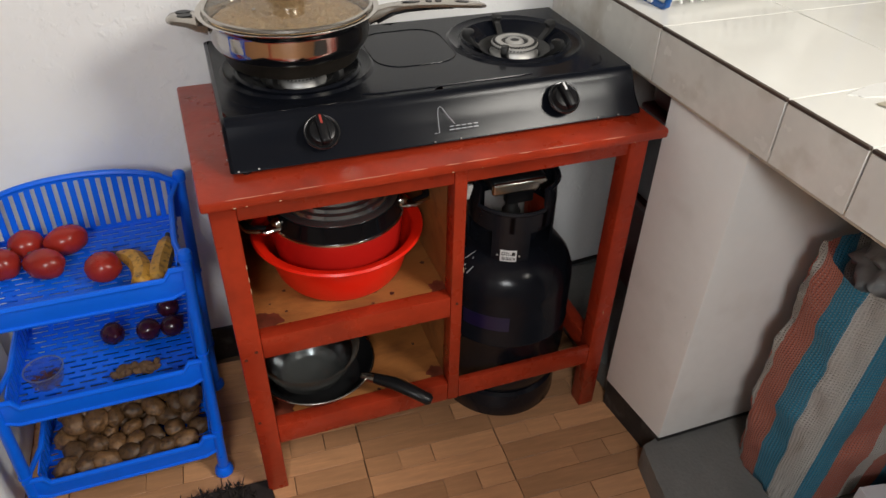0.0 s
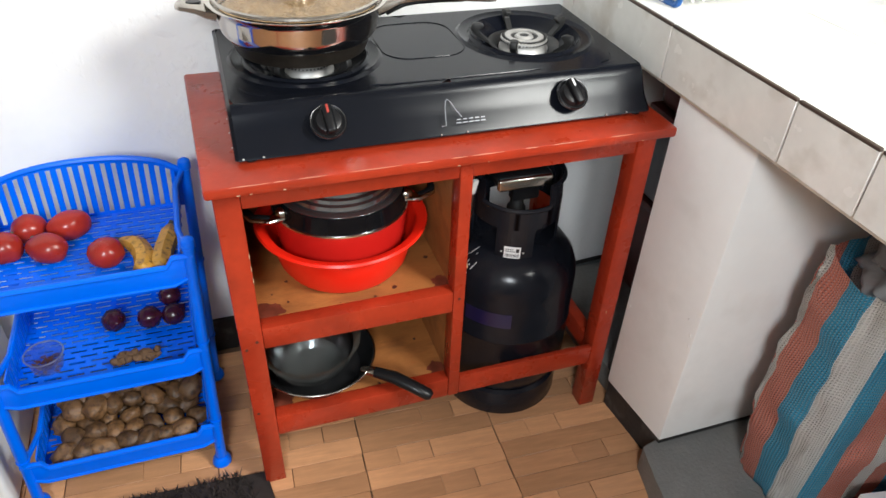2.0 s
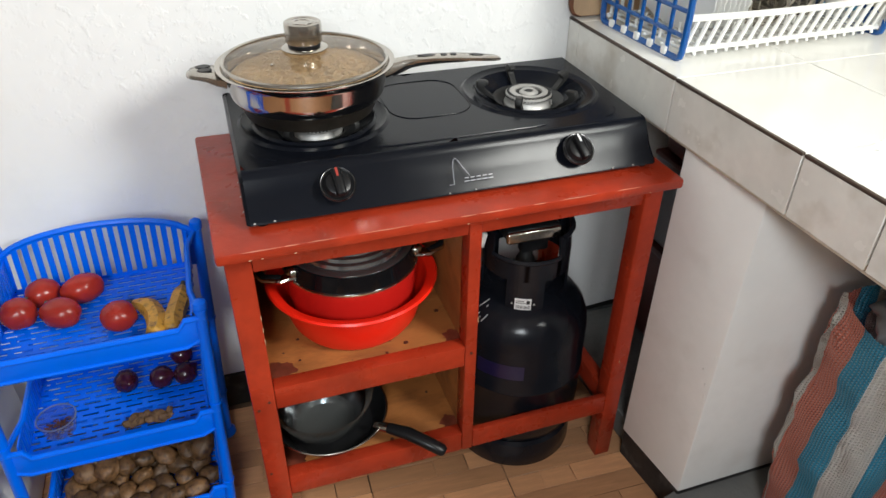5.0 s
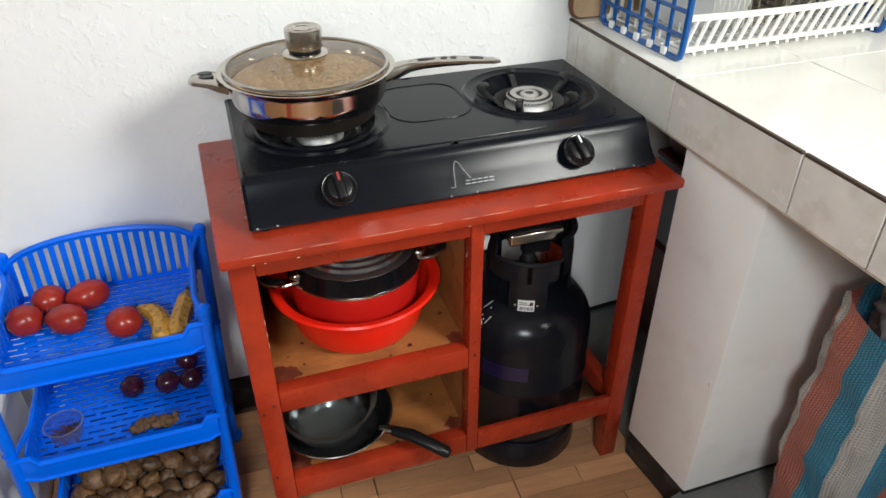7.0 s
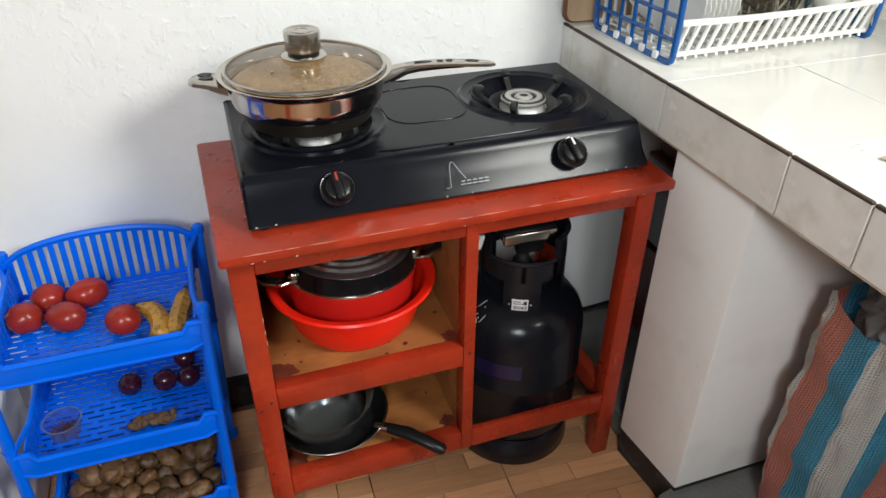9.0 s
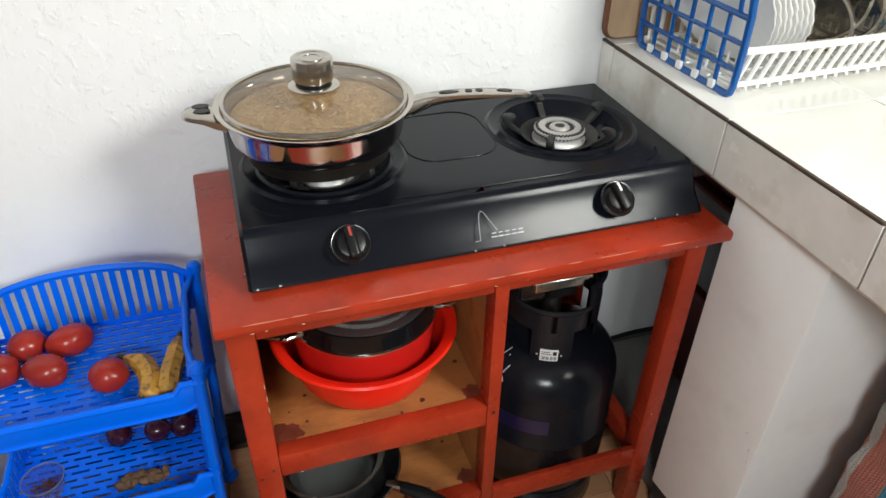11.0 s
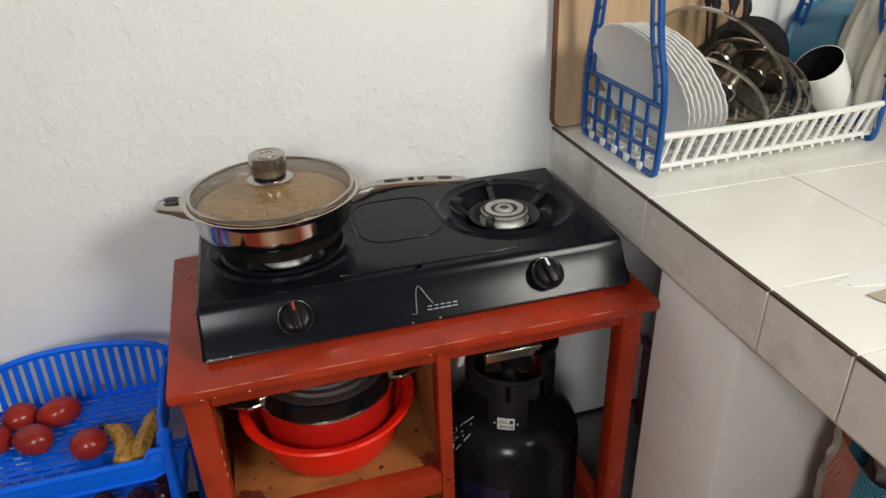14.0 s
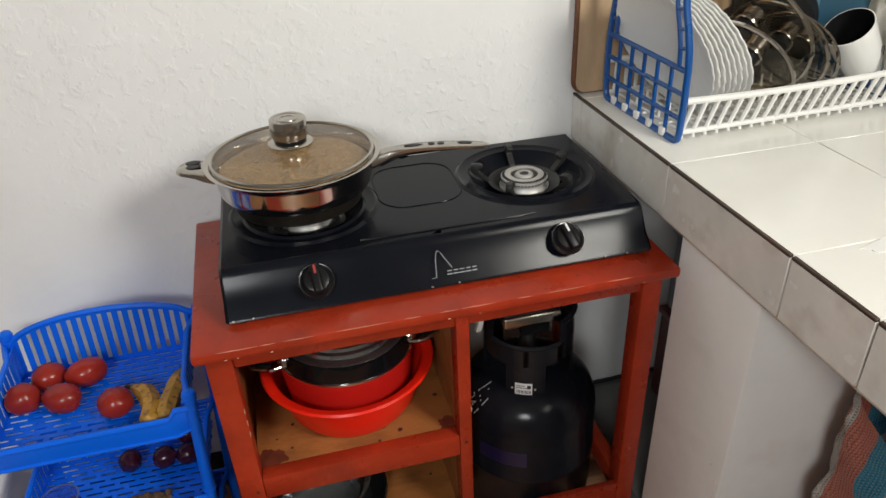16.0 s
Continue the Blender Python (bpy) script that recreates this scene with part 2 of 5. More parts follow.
def sack_material():
    m = material("woven_sack", (0.6, 0.6, 0.6), 0.45)
    n, l = m.node_tree.nodes, m.node_tree.links
    b = n["Principled BSDF"]
    uv = n.new("ShaderNodeUVMap")
    sp = n.new("ShaderNodeSeparateXYZ")
    l.new(uv.outputs[0], sp.inputs[0])
    fr = n.new("ShaderNodeMath")
    fr.operation = "FRACT"
    l.new(sp.outputs[0], fr.inputs[0])
    cr = n.new("ShaderNodeValToRGB")
    cr.color_ramp.interpolation = "CONSTANT"
    white, coral, blue = (0.88, 0.85, 0.80, 1), (0.80, 0.26, 0.18, 1), (0.05, 0.40, 0.62, 1)
    stops = [(0.0, white), (0.12, coral), (0.29, blue), (0.44, white), (0.65, blue), (0.80, coral)]
    e = cr.color_ramp.elements
    e[0].position, e[0].color = stops[0]
    e[1].position, e[1].color = stops[1]
    for p, c in stops[2:]:
        e.new(p).color = c
    l.new(fr.outputs[0], cr.inputs[0])
    w = [n.new("ShaderNodeTexWave") for _ in range(2)]
    for x, d in zip(w, ("X", "Y")):
        x.bands_direction = d
        x.inputs["Scale"].default_value = 17
        l.new(uv.outputs[0], x.inputs["Vector"])
    mu = n.new("ShaderNodeMath")
    mu.operation = "MULTIPLY"
    l.new(w[0].outputs["Fac"], mu.inputs[0])
    l.new(w[1].outputs["Fac"], mu.inputs[1])
    mx = n.new("ShaderNodeMix")
    mx.data_type = "RGBA"
    mr = n.new("ShaderNodeMath")
    mr.operation = "MULTIPLY"
    mr.inputs[1].default_value = 0.40
    l.new(mu.outputs[0], mr.inputs[0])
    l.new(mr.outputs[0], mx.inputs[0])
    l.new(cr.outputs[0], mx.inputs[6])
    mx.inputs[7].default_value = (0.86, 0.83, 0.79, 1)
    l.new(mx.outputs[2], b.inputs["Base Color"])
    nt = n.new("ShaderNodeTexNoise")
    nt.inputs["Scale"].default_value, nt.inputs["Detail"].default_value, nt.inputs["Distortion"].default_value = 7, 5, 0.8
    ad = n.new("ShaderNodeMath")
    l.new(nt.outputs["Fac"], ad.inputs[0])
    l.new(mr.outputs[0], ad.inputs[1])
    bp = n.new("ShaderNodeBump")
    bp.inputs["Strength"].default_value, bp.inputs["Distance"].default_value = 0.8, 0.010
    l.new(ad.outputs[0], bp.inputs["Height"])
    l.new(bp.outputs[0], b.inputs["Normal"])
    return m


M["sack"] = sack_material()


# ---- builders ----
def thing(name, label, category, loc=(0, 0, 0), group="", kind=""):
    e = new(name)
    e.location = loc
    e.empty_display_size = 0.05
    return tagged(e, label, category, group, kind)


def mesh_of(name, bm, mat, angle=38):
    bmesh.ops.recalc_face_normals(bm, faces=bm.faces)
    me = bpy.data.meshes.new(name)
    bm.to_mesh(me)
    bm.free()
    me.materials.append(M[mat])
    me.polygons.foreach_set("use_smooth", [True] * len(me.polygons))
    me.set_sharp_from_angle(angle=radians(angle))
    return me


def part(name, bm, mat, parent, label="", angle=38):
    ob = new(name, mesh_of(name, bm, mat, angle))
    if parent:
        ob.parent = parent
        ob.matrix_parent_inverse = Matrix.Translation(-parent.location)
    return tagged(ob, label)


def solo(name, bm, mat, label, category, group="", kind="", angle=38):
    return tagged(part(name, bm, mat, None, "", angle), label, category, group, kind)


def box(x0, x1, y0, y1, z0, z1, bevel=0.0, bm=None, segs=2):
    b = bmesh.new()
    bmesh.ops.create_cube(b, size=1)
    for v in b.verts:
        v.co = Vector(((x0 + x1) / 2 + v.co.x * (x1 - x0), (y0 + y1) / 2 + v.co.y * (y1 - y0), (z0 + z1) / 2 + v.co.z * (z1 - z0)))
    if bevel:
        bmesh.ops.bevel(b, geom=b.edges[:], offset=bevel, segments=segs, affect="EDGES", profile=0.5)
    return join(bm, b)


def join(bm, b):
    if bm is None:
        return b
    me = bpy.data.meshes.new("tmp")
    b.to_mesh(me)
    b.free()
    bm.from_mesh(me)
    bpy.data.meshes.remove(me)
    return bm


def lathe(profile, segs=48, wave=0.0, waves=24, bm=None, m=None):
    """Turn (r, z) round the z axis; wave ripples the radius."""
    b = bmesh.new()
    rings = []
    for r, z in profile:
        if r < 1e-6:
            rings.append([b.verts.new((0, 0, z))])
        else:
            k = wave * (r / max(p[0] for p in profile)) ** 4
            rings.append([b.verts.new(((r + k * math.cos(waves * a)) * math.cos(a), (r + k * math.cos(waves * a)) * math.sin(a), z))
                          for a in (2 * math.pi * i / segs for i in range(segs))])
    for p, q in zip(rings, rings[1:]):
        for i in range(segs):
            j = (i + 1) % segs
            if len(p) == 1 and len(q) == 1:
                continue
            if len(p) == 1:
                b.faces.new((p[0], q[i], q[j]))
            elif len(q) == 1:
                b.faces.new((p[i], q[0], p[j]))
            else:
                b.faces.new((p[i], q[i], q[j], p[j]))
    if m is not None:
        b.transform(m)
    return join(bm, b)


def tube(path, r, segs=8, closed=False, bm=None, squash=1.0):
    """A round bar along points; r is one radius or one for each point."""
    b = bmesh.new()
    pts = [Vector(p) for p in path]
    rs = r if isinstance(r, (list, tuple)) else [r] * len(pts)
    n = len(pts)
    rings, up = [], None
    for i, p in enumerate(pts):
        a = pts[(i - 1) % n] if closed or i else pts[i]
        c = pts[(i + 1) % n] if closed or i < n - 1 else pts[i]
        t = (c - a).normalized()
        if up is None:
            up = Vector((0, 0, 1)) if abs(t.z) < 0.9 else Vector((0, 1, 0))
        s = t.cross(up).normalized()
        up = s.cross(t).normalized()
        rings.append([b.verts.new(p + rs[i] * (math.cos(k) * s + squash * math.sin(k) * up)) for k in (2 * math.pi * j / segs for j in range(segs))])
    for i in range(n if closed else n - 1):
        p, q = rings[i], rings[(i + 1) % n]
        for j in range(segs):
            k = (j + 1) % segs
            b.faces.new((p[j], p[k], q[k], q[j]))
    if not closed:
        b.faces.new(rings[0][::-1])
        b.faces.new(rings[-1])
    return join(bm, b)


def extrude_outline(pts, axis, a, c, bevel=0.0, bm=None):
    """A flat outline of (u, v) points, thick from a to c along the axis."""
    b = bmesh.new()

    def at(u, v, w):
        return {"x": (w, u, v), "y": (u, w, v), "z": (u, v, w)}[axis]
    lo = [b.verts.new(at(u, v, a)) for u, v in pts]
    hi = [b.verts.new(at(u, v, c)) for u, v in pts]
    b.faces.new(lo[::-1])
    b.faces.new(hi)
    n = len(pts)
    for i in range(n):
        j = (i + 1) % n
        b.faces.new((lo[i], lo[j], hi[j], hi[i]))
    if bevel:
        bmesh.ops.bevel(b, geom=b.edges[:], offset=bevel, segments=2, affect="EDGES", profile=0.5)
    return join(bm, b)


def blob(rx, ry, rz, seed, rough=0.1, freq=2.5, sub=3, m=None, bm=None, fine=0.0):
    b = bmesh.new()
    bmesh.ops.create_icosphere(b, subdivisions=sub, radius=1)
    off = Vector((seed * 3.7, seed * 1.9, seed * 5.3))
    for v in b.verts:
        k = 1 + rough * noise.noise(v.co * freq + off) + fine * noise.noise(v.co * 9 + off)
        v.co = Vector((v.co.x * rx * k, v.co.y * ry * k, v.co.z * rz * k))
    if m is not None:
        b.transform(m)
    return join(bm, b)


def arc(cx, cy, r, a0, a1, n):
    return [(cx + r * math.cos(radians(a0 + (a1 - a0) * i / n)), cy + r * math.sin(radians(a0 + (a1 - a0) * i / n))) for i in range(n + 1)]


# ---- large structure ----
WALL_Y, TOP_Z, COUNTER_Z, COUNTER_X = 1.424, 2.70, 0.912, 0.8205


def wall_slab(name, x0, x1, y0, y1, z0, z1, mat, label, cat="wall"):
    return solo(name, box(x0, x1, y0, y1, z0, z1), mat, label, cat, kind="structure")


floor = wall_slab("floor", -1.4, 1.65, -1.45, 1.53, -0.12, -0.004, "grout", "wood-print ceramic floor tiles with dark grout lines", "floor")
wall_slab("wall_north", -1.4, 1.75, WALL_Y, WALL_Y + 0.15, -0.12, TOP_Z, "plaster", "white painted wall with rough trowelled plaster")
wall_slab("wall_west", -1.4, -1.25, -1.30, WALL_Y, -0.12, TOP_Z, "tan_wall", "plain unseen side wall, tan to cut bounced light")
solo("ceiling", box(-1.4, 1.75, -1.45, 1.574, TOP_Z, TOP_Z + 0.1), "ceiling", "plain unseen ceiling, grey-brown to cut bounced light", "ceiling", kind="structure")
# east wall with its window opening
b = box(1.58, 1.73, -1.30, WALL_Y, -0.12, 1.56)
box(1.58, 1.73, -1.30, WALL_Y, 2.58, TOP_Z, bm=b)
box(1.58, 1.73, -1.30, -0.97, 1.56, 2.58, bm=b)
box(1.58, 1.73, 0.13, WALL_Y, 1.56, 2.58, bm=b)
solo("wall_east", b, "tan_wall", "unseen wall with a window over the counter, tan to cut bounced light", "wall", kind="structure")
win = thing("window_1", "wooden framed window with clear panes over the counter", "window", (1.64, -0.42, 1.56), kind="structure")
for y in (-0.97, -0.45, 0.09):
    part("window_frame", box(1.62, 1.67, y, y + 0.04, 1.56, 2.58, 0.004), "frame_wood", win)
for z in (1.56, 2.54):
    part("window_frame", box(1.622, 1.668, -0.93, 0.09, z, z + 0.04, 0.004), "frame_wood", win)
for y in (-0.93, -0.41):
    pane = part("pane", box(1.643, 1.647, y, y + (0.48 if y < -0.5 else 0.5), 1.60, 2.54), "glass", win)
    pane.visible_shadow = False
# south wall with its high window opening
SY = -1.30
WX0, WX1, WZ0, WZ1 = -1.12, 0.08, 1.66, 2.34
b = box(-1.4, WX0, SY - 0.15, SY, -0.12, TOP_Z)
box(WX1, 1.73, SY - 0.15, SY, -0.12, TOP_Z, bm=b)
box(WX0, WX1, SY - 0.15, SY, WZ1, TOP_Z, bm=b)
box(WX0, WX1, SY - 0.15, SY, -0.12, WZ0, bm=b)
solo("wall_south", b, "tan_wall", "unseen wall with a wide high window, tan to cut bounced light", "wall", kind="structure")
win = thing("window_2", "wooden framed window with clear panes behind the walk", "window", (-0.52, SY - 0.07, WZ0), kind="structure")
for x in (WX0, -0.54, WX1 - 0.04):
    part("window_frame", box(x, x + 0.04, SY - 0.10, SY - 0.05, WZ0, WZ1, 0.004), "frame_wood", win)
for z in (WZ0, WZ1 - 0.04):
    part("window_frame", box(WX0 + 0.04, WX1 - 0.04, SY - 0.098, SY - 0.052, z, z + 0.04, 0.004), "frame_wood", win)
for x0, x1 in ((WX0 + 0.04, -0.54), (-0.50, WX1 - 0.04)):
    pane = part("pane", box(x0, x1, SY - 0.077, SY - 0.073, WZ0 + 0.04, WZ1 - 0.04), "glass", win)
    pane.visible_shadow = False

b = box(-1.25, 0.02, WALL_Y - 0.012, WALL_Y, 0.0, 0.10, 0.002)
solo("baseboard", b, "black_paint", "low black painted skirting on the white wall", "skirting", kind="structure")
solo("baseboard", box(0.022, 1.58, WALL_Y - 0.014, WALL_Y, 0.0, 0.066, 0.002), "sheen_skirting", "low dark skirting behind the gas cylinder, its lit gloss coloured grey", "skirting", kind="structure")

# ---- counter ----
counter = thing("counter", "white tiled kitchen counter on a painted masonry support", "counter", (1.2, 0.7, 0), kind="structure")
part("slab", box(COUNTER_X + 0.008, 1.58, -0.6, WALL_Y - 0.001, 0.822, COUNTER_Z - 0.008), "tile_grout", counter)
b = extrude_outline([(0.833, 0.977), (0.854, 0.786), (1.5, 0.786), (1.5, 0.977)], "z", 0.079, 0.8215, 0.004)
pillar = part("support_wall", b, "plaster2", counter, "white painted masonry support with rough plaster")
part("skirting", extrude_outline([(0.838, 0.975), (0.8575, 0.789), (1.5, 0.789), (1.5, 0.975)], "z", 0.0, 0.079), "black_paint", counter, "chipped black painted skirting")
# rough mortar band left under the edge tiles
part("mortar_band", box(COUNTER_X + 0.003, COUNTER_X + 0.030, -0.6, WALL_Y - 0.002, 0.806, 0.8205, 0.003), "mortar", counter, "rough beige mortar under the tile edge")
rng = random.Random(4)
for i in range(9):
    # small lumps of plaster near the support's corners
    y, z = rng.choice((0.955, 0.972, 0.80, 0.82)), rng.choice((0.33, 0.45, 0.62)) + rng.gauss(0, 0.05)
    part("plaster_lump", blob(0.0011, rng.uniform(0.002, 0.004), rng.uniform(0.002, 0.006), i, 0.3, sub=1, m=Matrix.Translation((0.8542 - 0.11 * (y - 0.786), y + rng.uniform(-0.012, 0.008), z))), "plaster2", counter)
# raised cement floor under the counter, with its broken edge
LEDGE = 0.066
out = [(1.58, 1.405), (0.862, 1.405), (0.862, 0.99), (0.875, 0.80), (0.835, 0.795)]
for i in range(50):
    y = 0.79 - i * 0.0275
    out.append((0.817 - 0.19 * max(0, 0.79 - y) * (1 - 0.25 * (0.79 - y)) + 0.006 * noise.noise(Vector((y * 21, 0, 3))) + 0.005 * noise.noise(Vector((y * 70, 2, 3))), y))
out += [(out[-1][0], -0.6), (1.58, -0.6)]
solo("plinth", extrude_outline(out, "z", -0.003, LEDGE, 0.003), "concrete", "rough grey cement ledge under the counter with a broken edge", "ledge", kind="structure")

TOPJ = [WALL_Y - 0.002, 1.377, 1.025, 0.719, 0.573, 0.27, -0.035, -0.34, -0.6]
XJ = [COUNTER_X + 0.004, 1.104, 1.408, 1.578]
for y1, y0 in zip(TOPJ, TOPJ[1:]):
    for x0, x1 in zip(XJ, XJ[1:]):
        part("tile", box(x0 + 0.001, x1 - 0.001, y0 + 0.0012, y1 - 0.0012, COUNTER_Z - 0.008, COUNTER_Z, 0.0008, segs=1), "tile", counter)
    part("edge_tile", box(COUNTER_X, COUNTER_X + 0.008, y0 + 0.0016, y1 - 0.0016, 0.8125, COUNTER_Z - 0.005, 0.001, segs=1), "edge_tile", counter)
    part("edge_trim", box(COUNTER_X - 0.0012, COUNTER_X + 0.0052, y0 + 0.002, y1 - 0.002, COUNTER_Z - 0.0048, COUNTER_Z + 0.0006, 0.001, segs=1), "edge_trim", counter, "thin dark brown edge trim")

# ---- red table ----
TZ = 0.762
table = thing("stove_table", "red-brown painted wooden stove table with open plywood shelves", "table", (0.41, 1.15, 0))
b = extrude_outline([(0.023, 0.937), (0.815, 0.937), (0.812, 1.372), (0.0115, 1.370)], "z", 0.743, TZ, 0.005)
top = part("tabletop", b, "red_wood", table)
for x0, x1, y0, y1 in ((0.032, 0.0735, 0.982, 1.022), (0.774, 0.812, 0.982, 1.022), (0.030, 0.069, 1.325, 1.365), (0.772, 0.810, 1.325, 1.365)):
    part("leg", box(x0, x1, y0, y1, 0, 0.743, 0.003), "red_wood", table)
part("divider_post", box(0.434, 0.458, 0.983, 1.022, 0.144, 0.743, 0.003), "red_wood", table)
part("divider_post", box(0.434, 0.458, 1.325, 1.364, 0.144, 0.743, 0.003), "red_wood", table)


def rail(*a):
    part("rail", box(*a, 0.003), "red_wood", table)


rail(0.0735, 0.434, 0.986, 1.014, 0.690, 0.743)
rail(0.458, 0.774, 0.986, 1.014, 0.690, 0.743)
rail(0.0735, 0.434, 0.984, 1.014, 0.387, 0.437)
rail(0.0735, 0.434, 0.984, 1.014, 0.144, 0.196)
rail(0.458, 0.774, 0.983, 0.997, 0.146, 0.198)
rail(0.778, 0.806, 1.022, 1.325, 0.150, 0.200)
rail(0.778, 0.806, 1.022, 1.325, 0.690, 0.743)
rail(0.036, 0.064, 1.022, 1.325, 0.690, 0.743)
rail(0.458, 0.772, 1.335, 1.36, 0.694, 0.743)
part("shelf_board", box(0.066, 0.436, 1.014, 1.335, 0.422, 0.4345, 0.001), "plywood", table, "bare plywood shelf with dark paint stains")
part("shelf_board", box(0.066, 0.436, 1.014, 1.335, 0.180, 0.193, 0.001), "plywood", table, "bare plywood shelf with dark paint stains")
part("back_panel", box(0.066, 0.436, 1.336, 1.346, 0.144, 0.743), "plywood", table, "bare plywood back")
part("side_panel", box(0.050, 0.058, 1.022, 1.325, 0.144, 0.690), "plywood", table, "bare plywood side")
part("side_panel", box(0.436, 0.444, 1.022, 1.325, 0.144, 0.743), "plywood", table, "bare plywood side")
rng = random.Random(9)
for z in (0.4346, 0.1931):
    for cx, cy, r in ((0.089, 1.032, 0.026), (0.421, 1.026, 0.018), (0.30, 1.022, 0.006), (0.36, 1.03, 0.007), (0.16, 1.10, 0.005), (0.33, 1.05, 0.004), (0.11, 1.06, 0.003),
                      (0.24, 1.03, 0.003), (0.40, 1.10, 0.009), (0.14, 1.03, 0.004), (0.28, 1.05, 0.003)):
        if r < 0.012:
            r, cx, cy = r * rng.uniform(0.3, 0.75), cx + rng.uniform(-0.03, 0.02), max(1.018, cy + rng.uniform(-0.02, 0.03))
        n = 30
        pts = []
        for i in range(n):
            a = 2 * math.pi * i / n
            k = r * (1 + 0.5 * noise.noise(Vector((math.cos(a) * 1.6 + cx * 40, math.sin(a) * 1.6 + cy * 31, z * 9))) + 0.25 * noise.noise(Vector((math.cos(a) * 5 + cx * 40, math.sin(a) * 5, z))))
            pts.append((cx + k * math.cos(a), cy + k * math.sin(a)))
        part("paint_stain", extrude_outline(pts, "z", z - 0.0002, z + 0.0005), "paint_smear" if r > 0.01 else "stain", table, "spilt paint")
for i in range(22):
    # chips along the worn front edge
    x, w = rng.uniform(0.05, 0.78), rng.uniform(0.0008, 0.0035)
    z = rng.choice((TZ - 0.004, 0.746, TZ - 0.003, TZ - 0.0025))
    part("chip", blob(w, 0.0011, 0.0008, i, 0.4, sub=1, m=Matrix.Translation((x, 0.9375 if z < 0.75 else 0.939, z))), "chip", table, "pale chipped edge")
x = 0.06
while x < 0.76:
    # paint rubbed thin along the front edge, its highlight painted in too
    w = rng.uniform(0.02, 0.09)
    part("worn_edge", tube([(x + w * q, 0.9385 + 0.0004 * math.sin(q * 9), TZ - 0.0018) for q in (0, 0.3, 0.6, 1)], [0.0003, 0.0011, 0.0009, 0.0003], 6), "worn", table, "worn paint and edge highlight in one pale colour")
    x += w + rng.uniform(0.0, 0.05)
for x, z in ((0.073, 0.60), (0.073, 0.575), (0.0733, 0.55), (0.457, 0.5), (0.79, 0.3)):
    part("chip", blob(0.0012, 0.002, 0.007, z * 9, 0.5, sub=1, m=Matrix.Translation((x, 0.9828, z))), "chip", table, "pale chipped edge")
for x, z in ((0.042, 0.395), (0.042, 0.222), (0.062, 0.41), (0.446, 0.42)):
    part("nail", lathe([(0, -0.001), (0.003, -0.001), (0.003, 0.001), (0, 0.001)], 10, m=pose(x, 0.9822, z, 90)), "stain", table)

# ---- gas stove ----
SX0, SX1, SYF, SYT, SYB = 0.0755, 0.789, 0.990, 1.036, 1.372
SZ0, SZF, SZB = 0.772, 0.840, 0.843


def stove_z(y):
    return SZF + (SZB - SZF) * (y - SYT) / (SYB - SYT)


BURN = ((0.222, 1.205), (0.636, 1.215))
stove = thing("gas_stove", "black enamelled two-burner table gas stove on the red table", "gas stove", (0.43, 1.18, TZ))


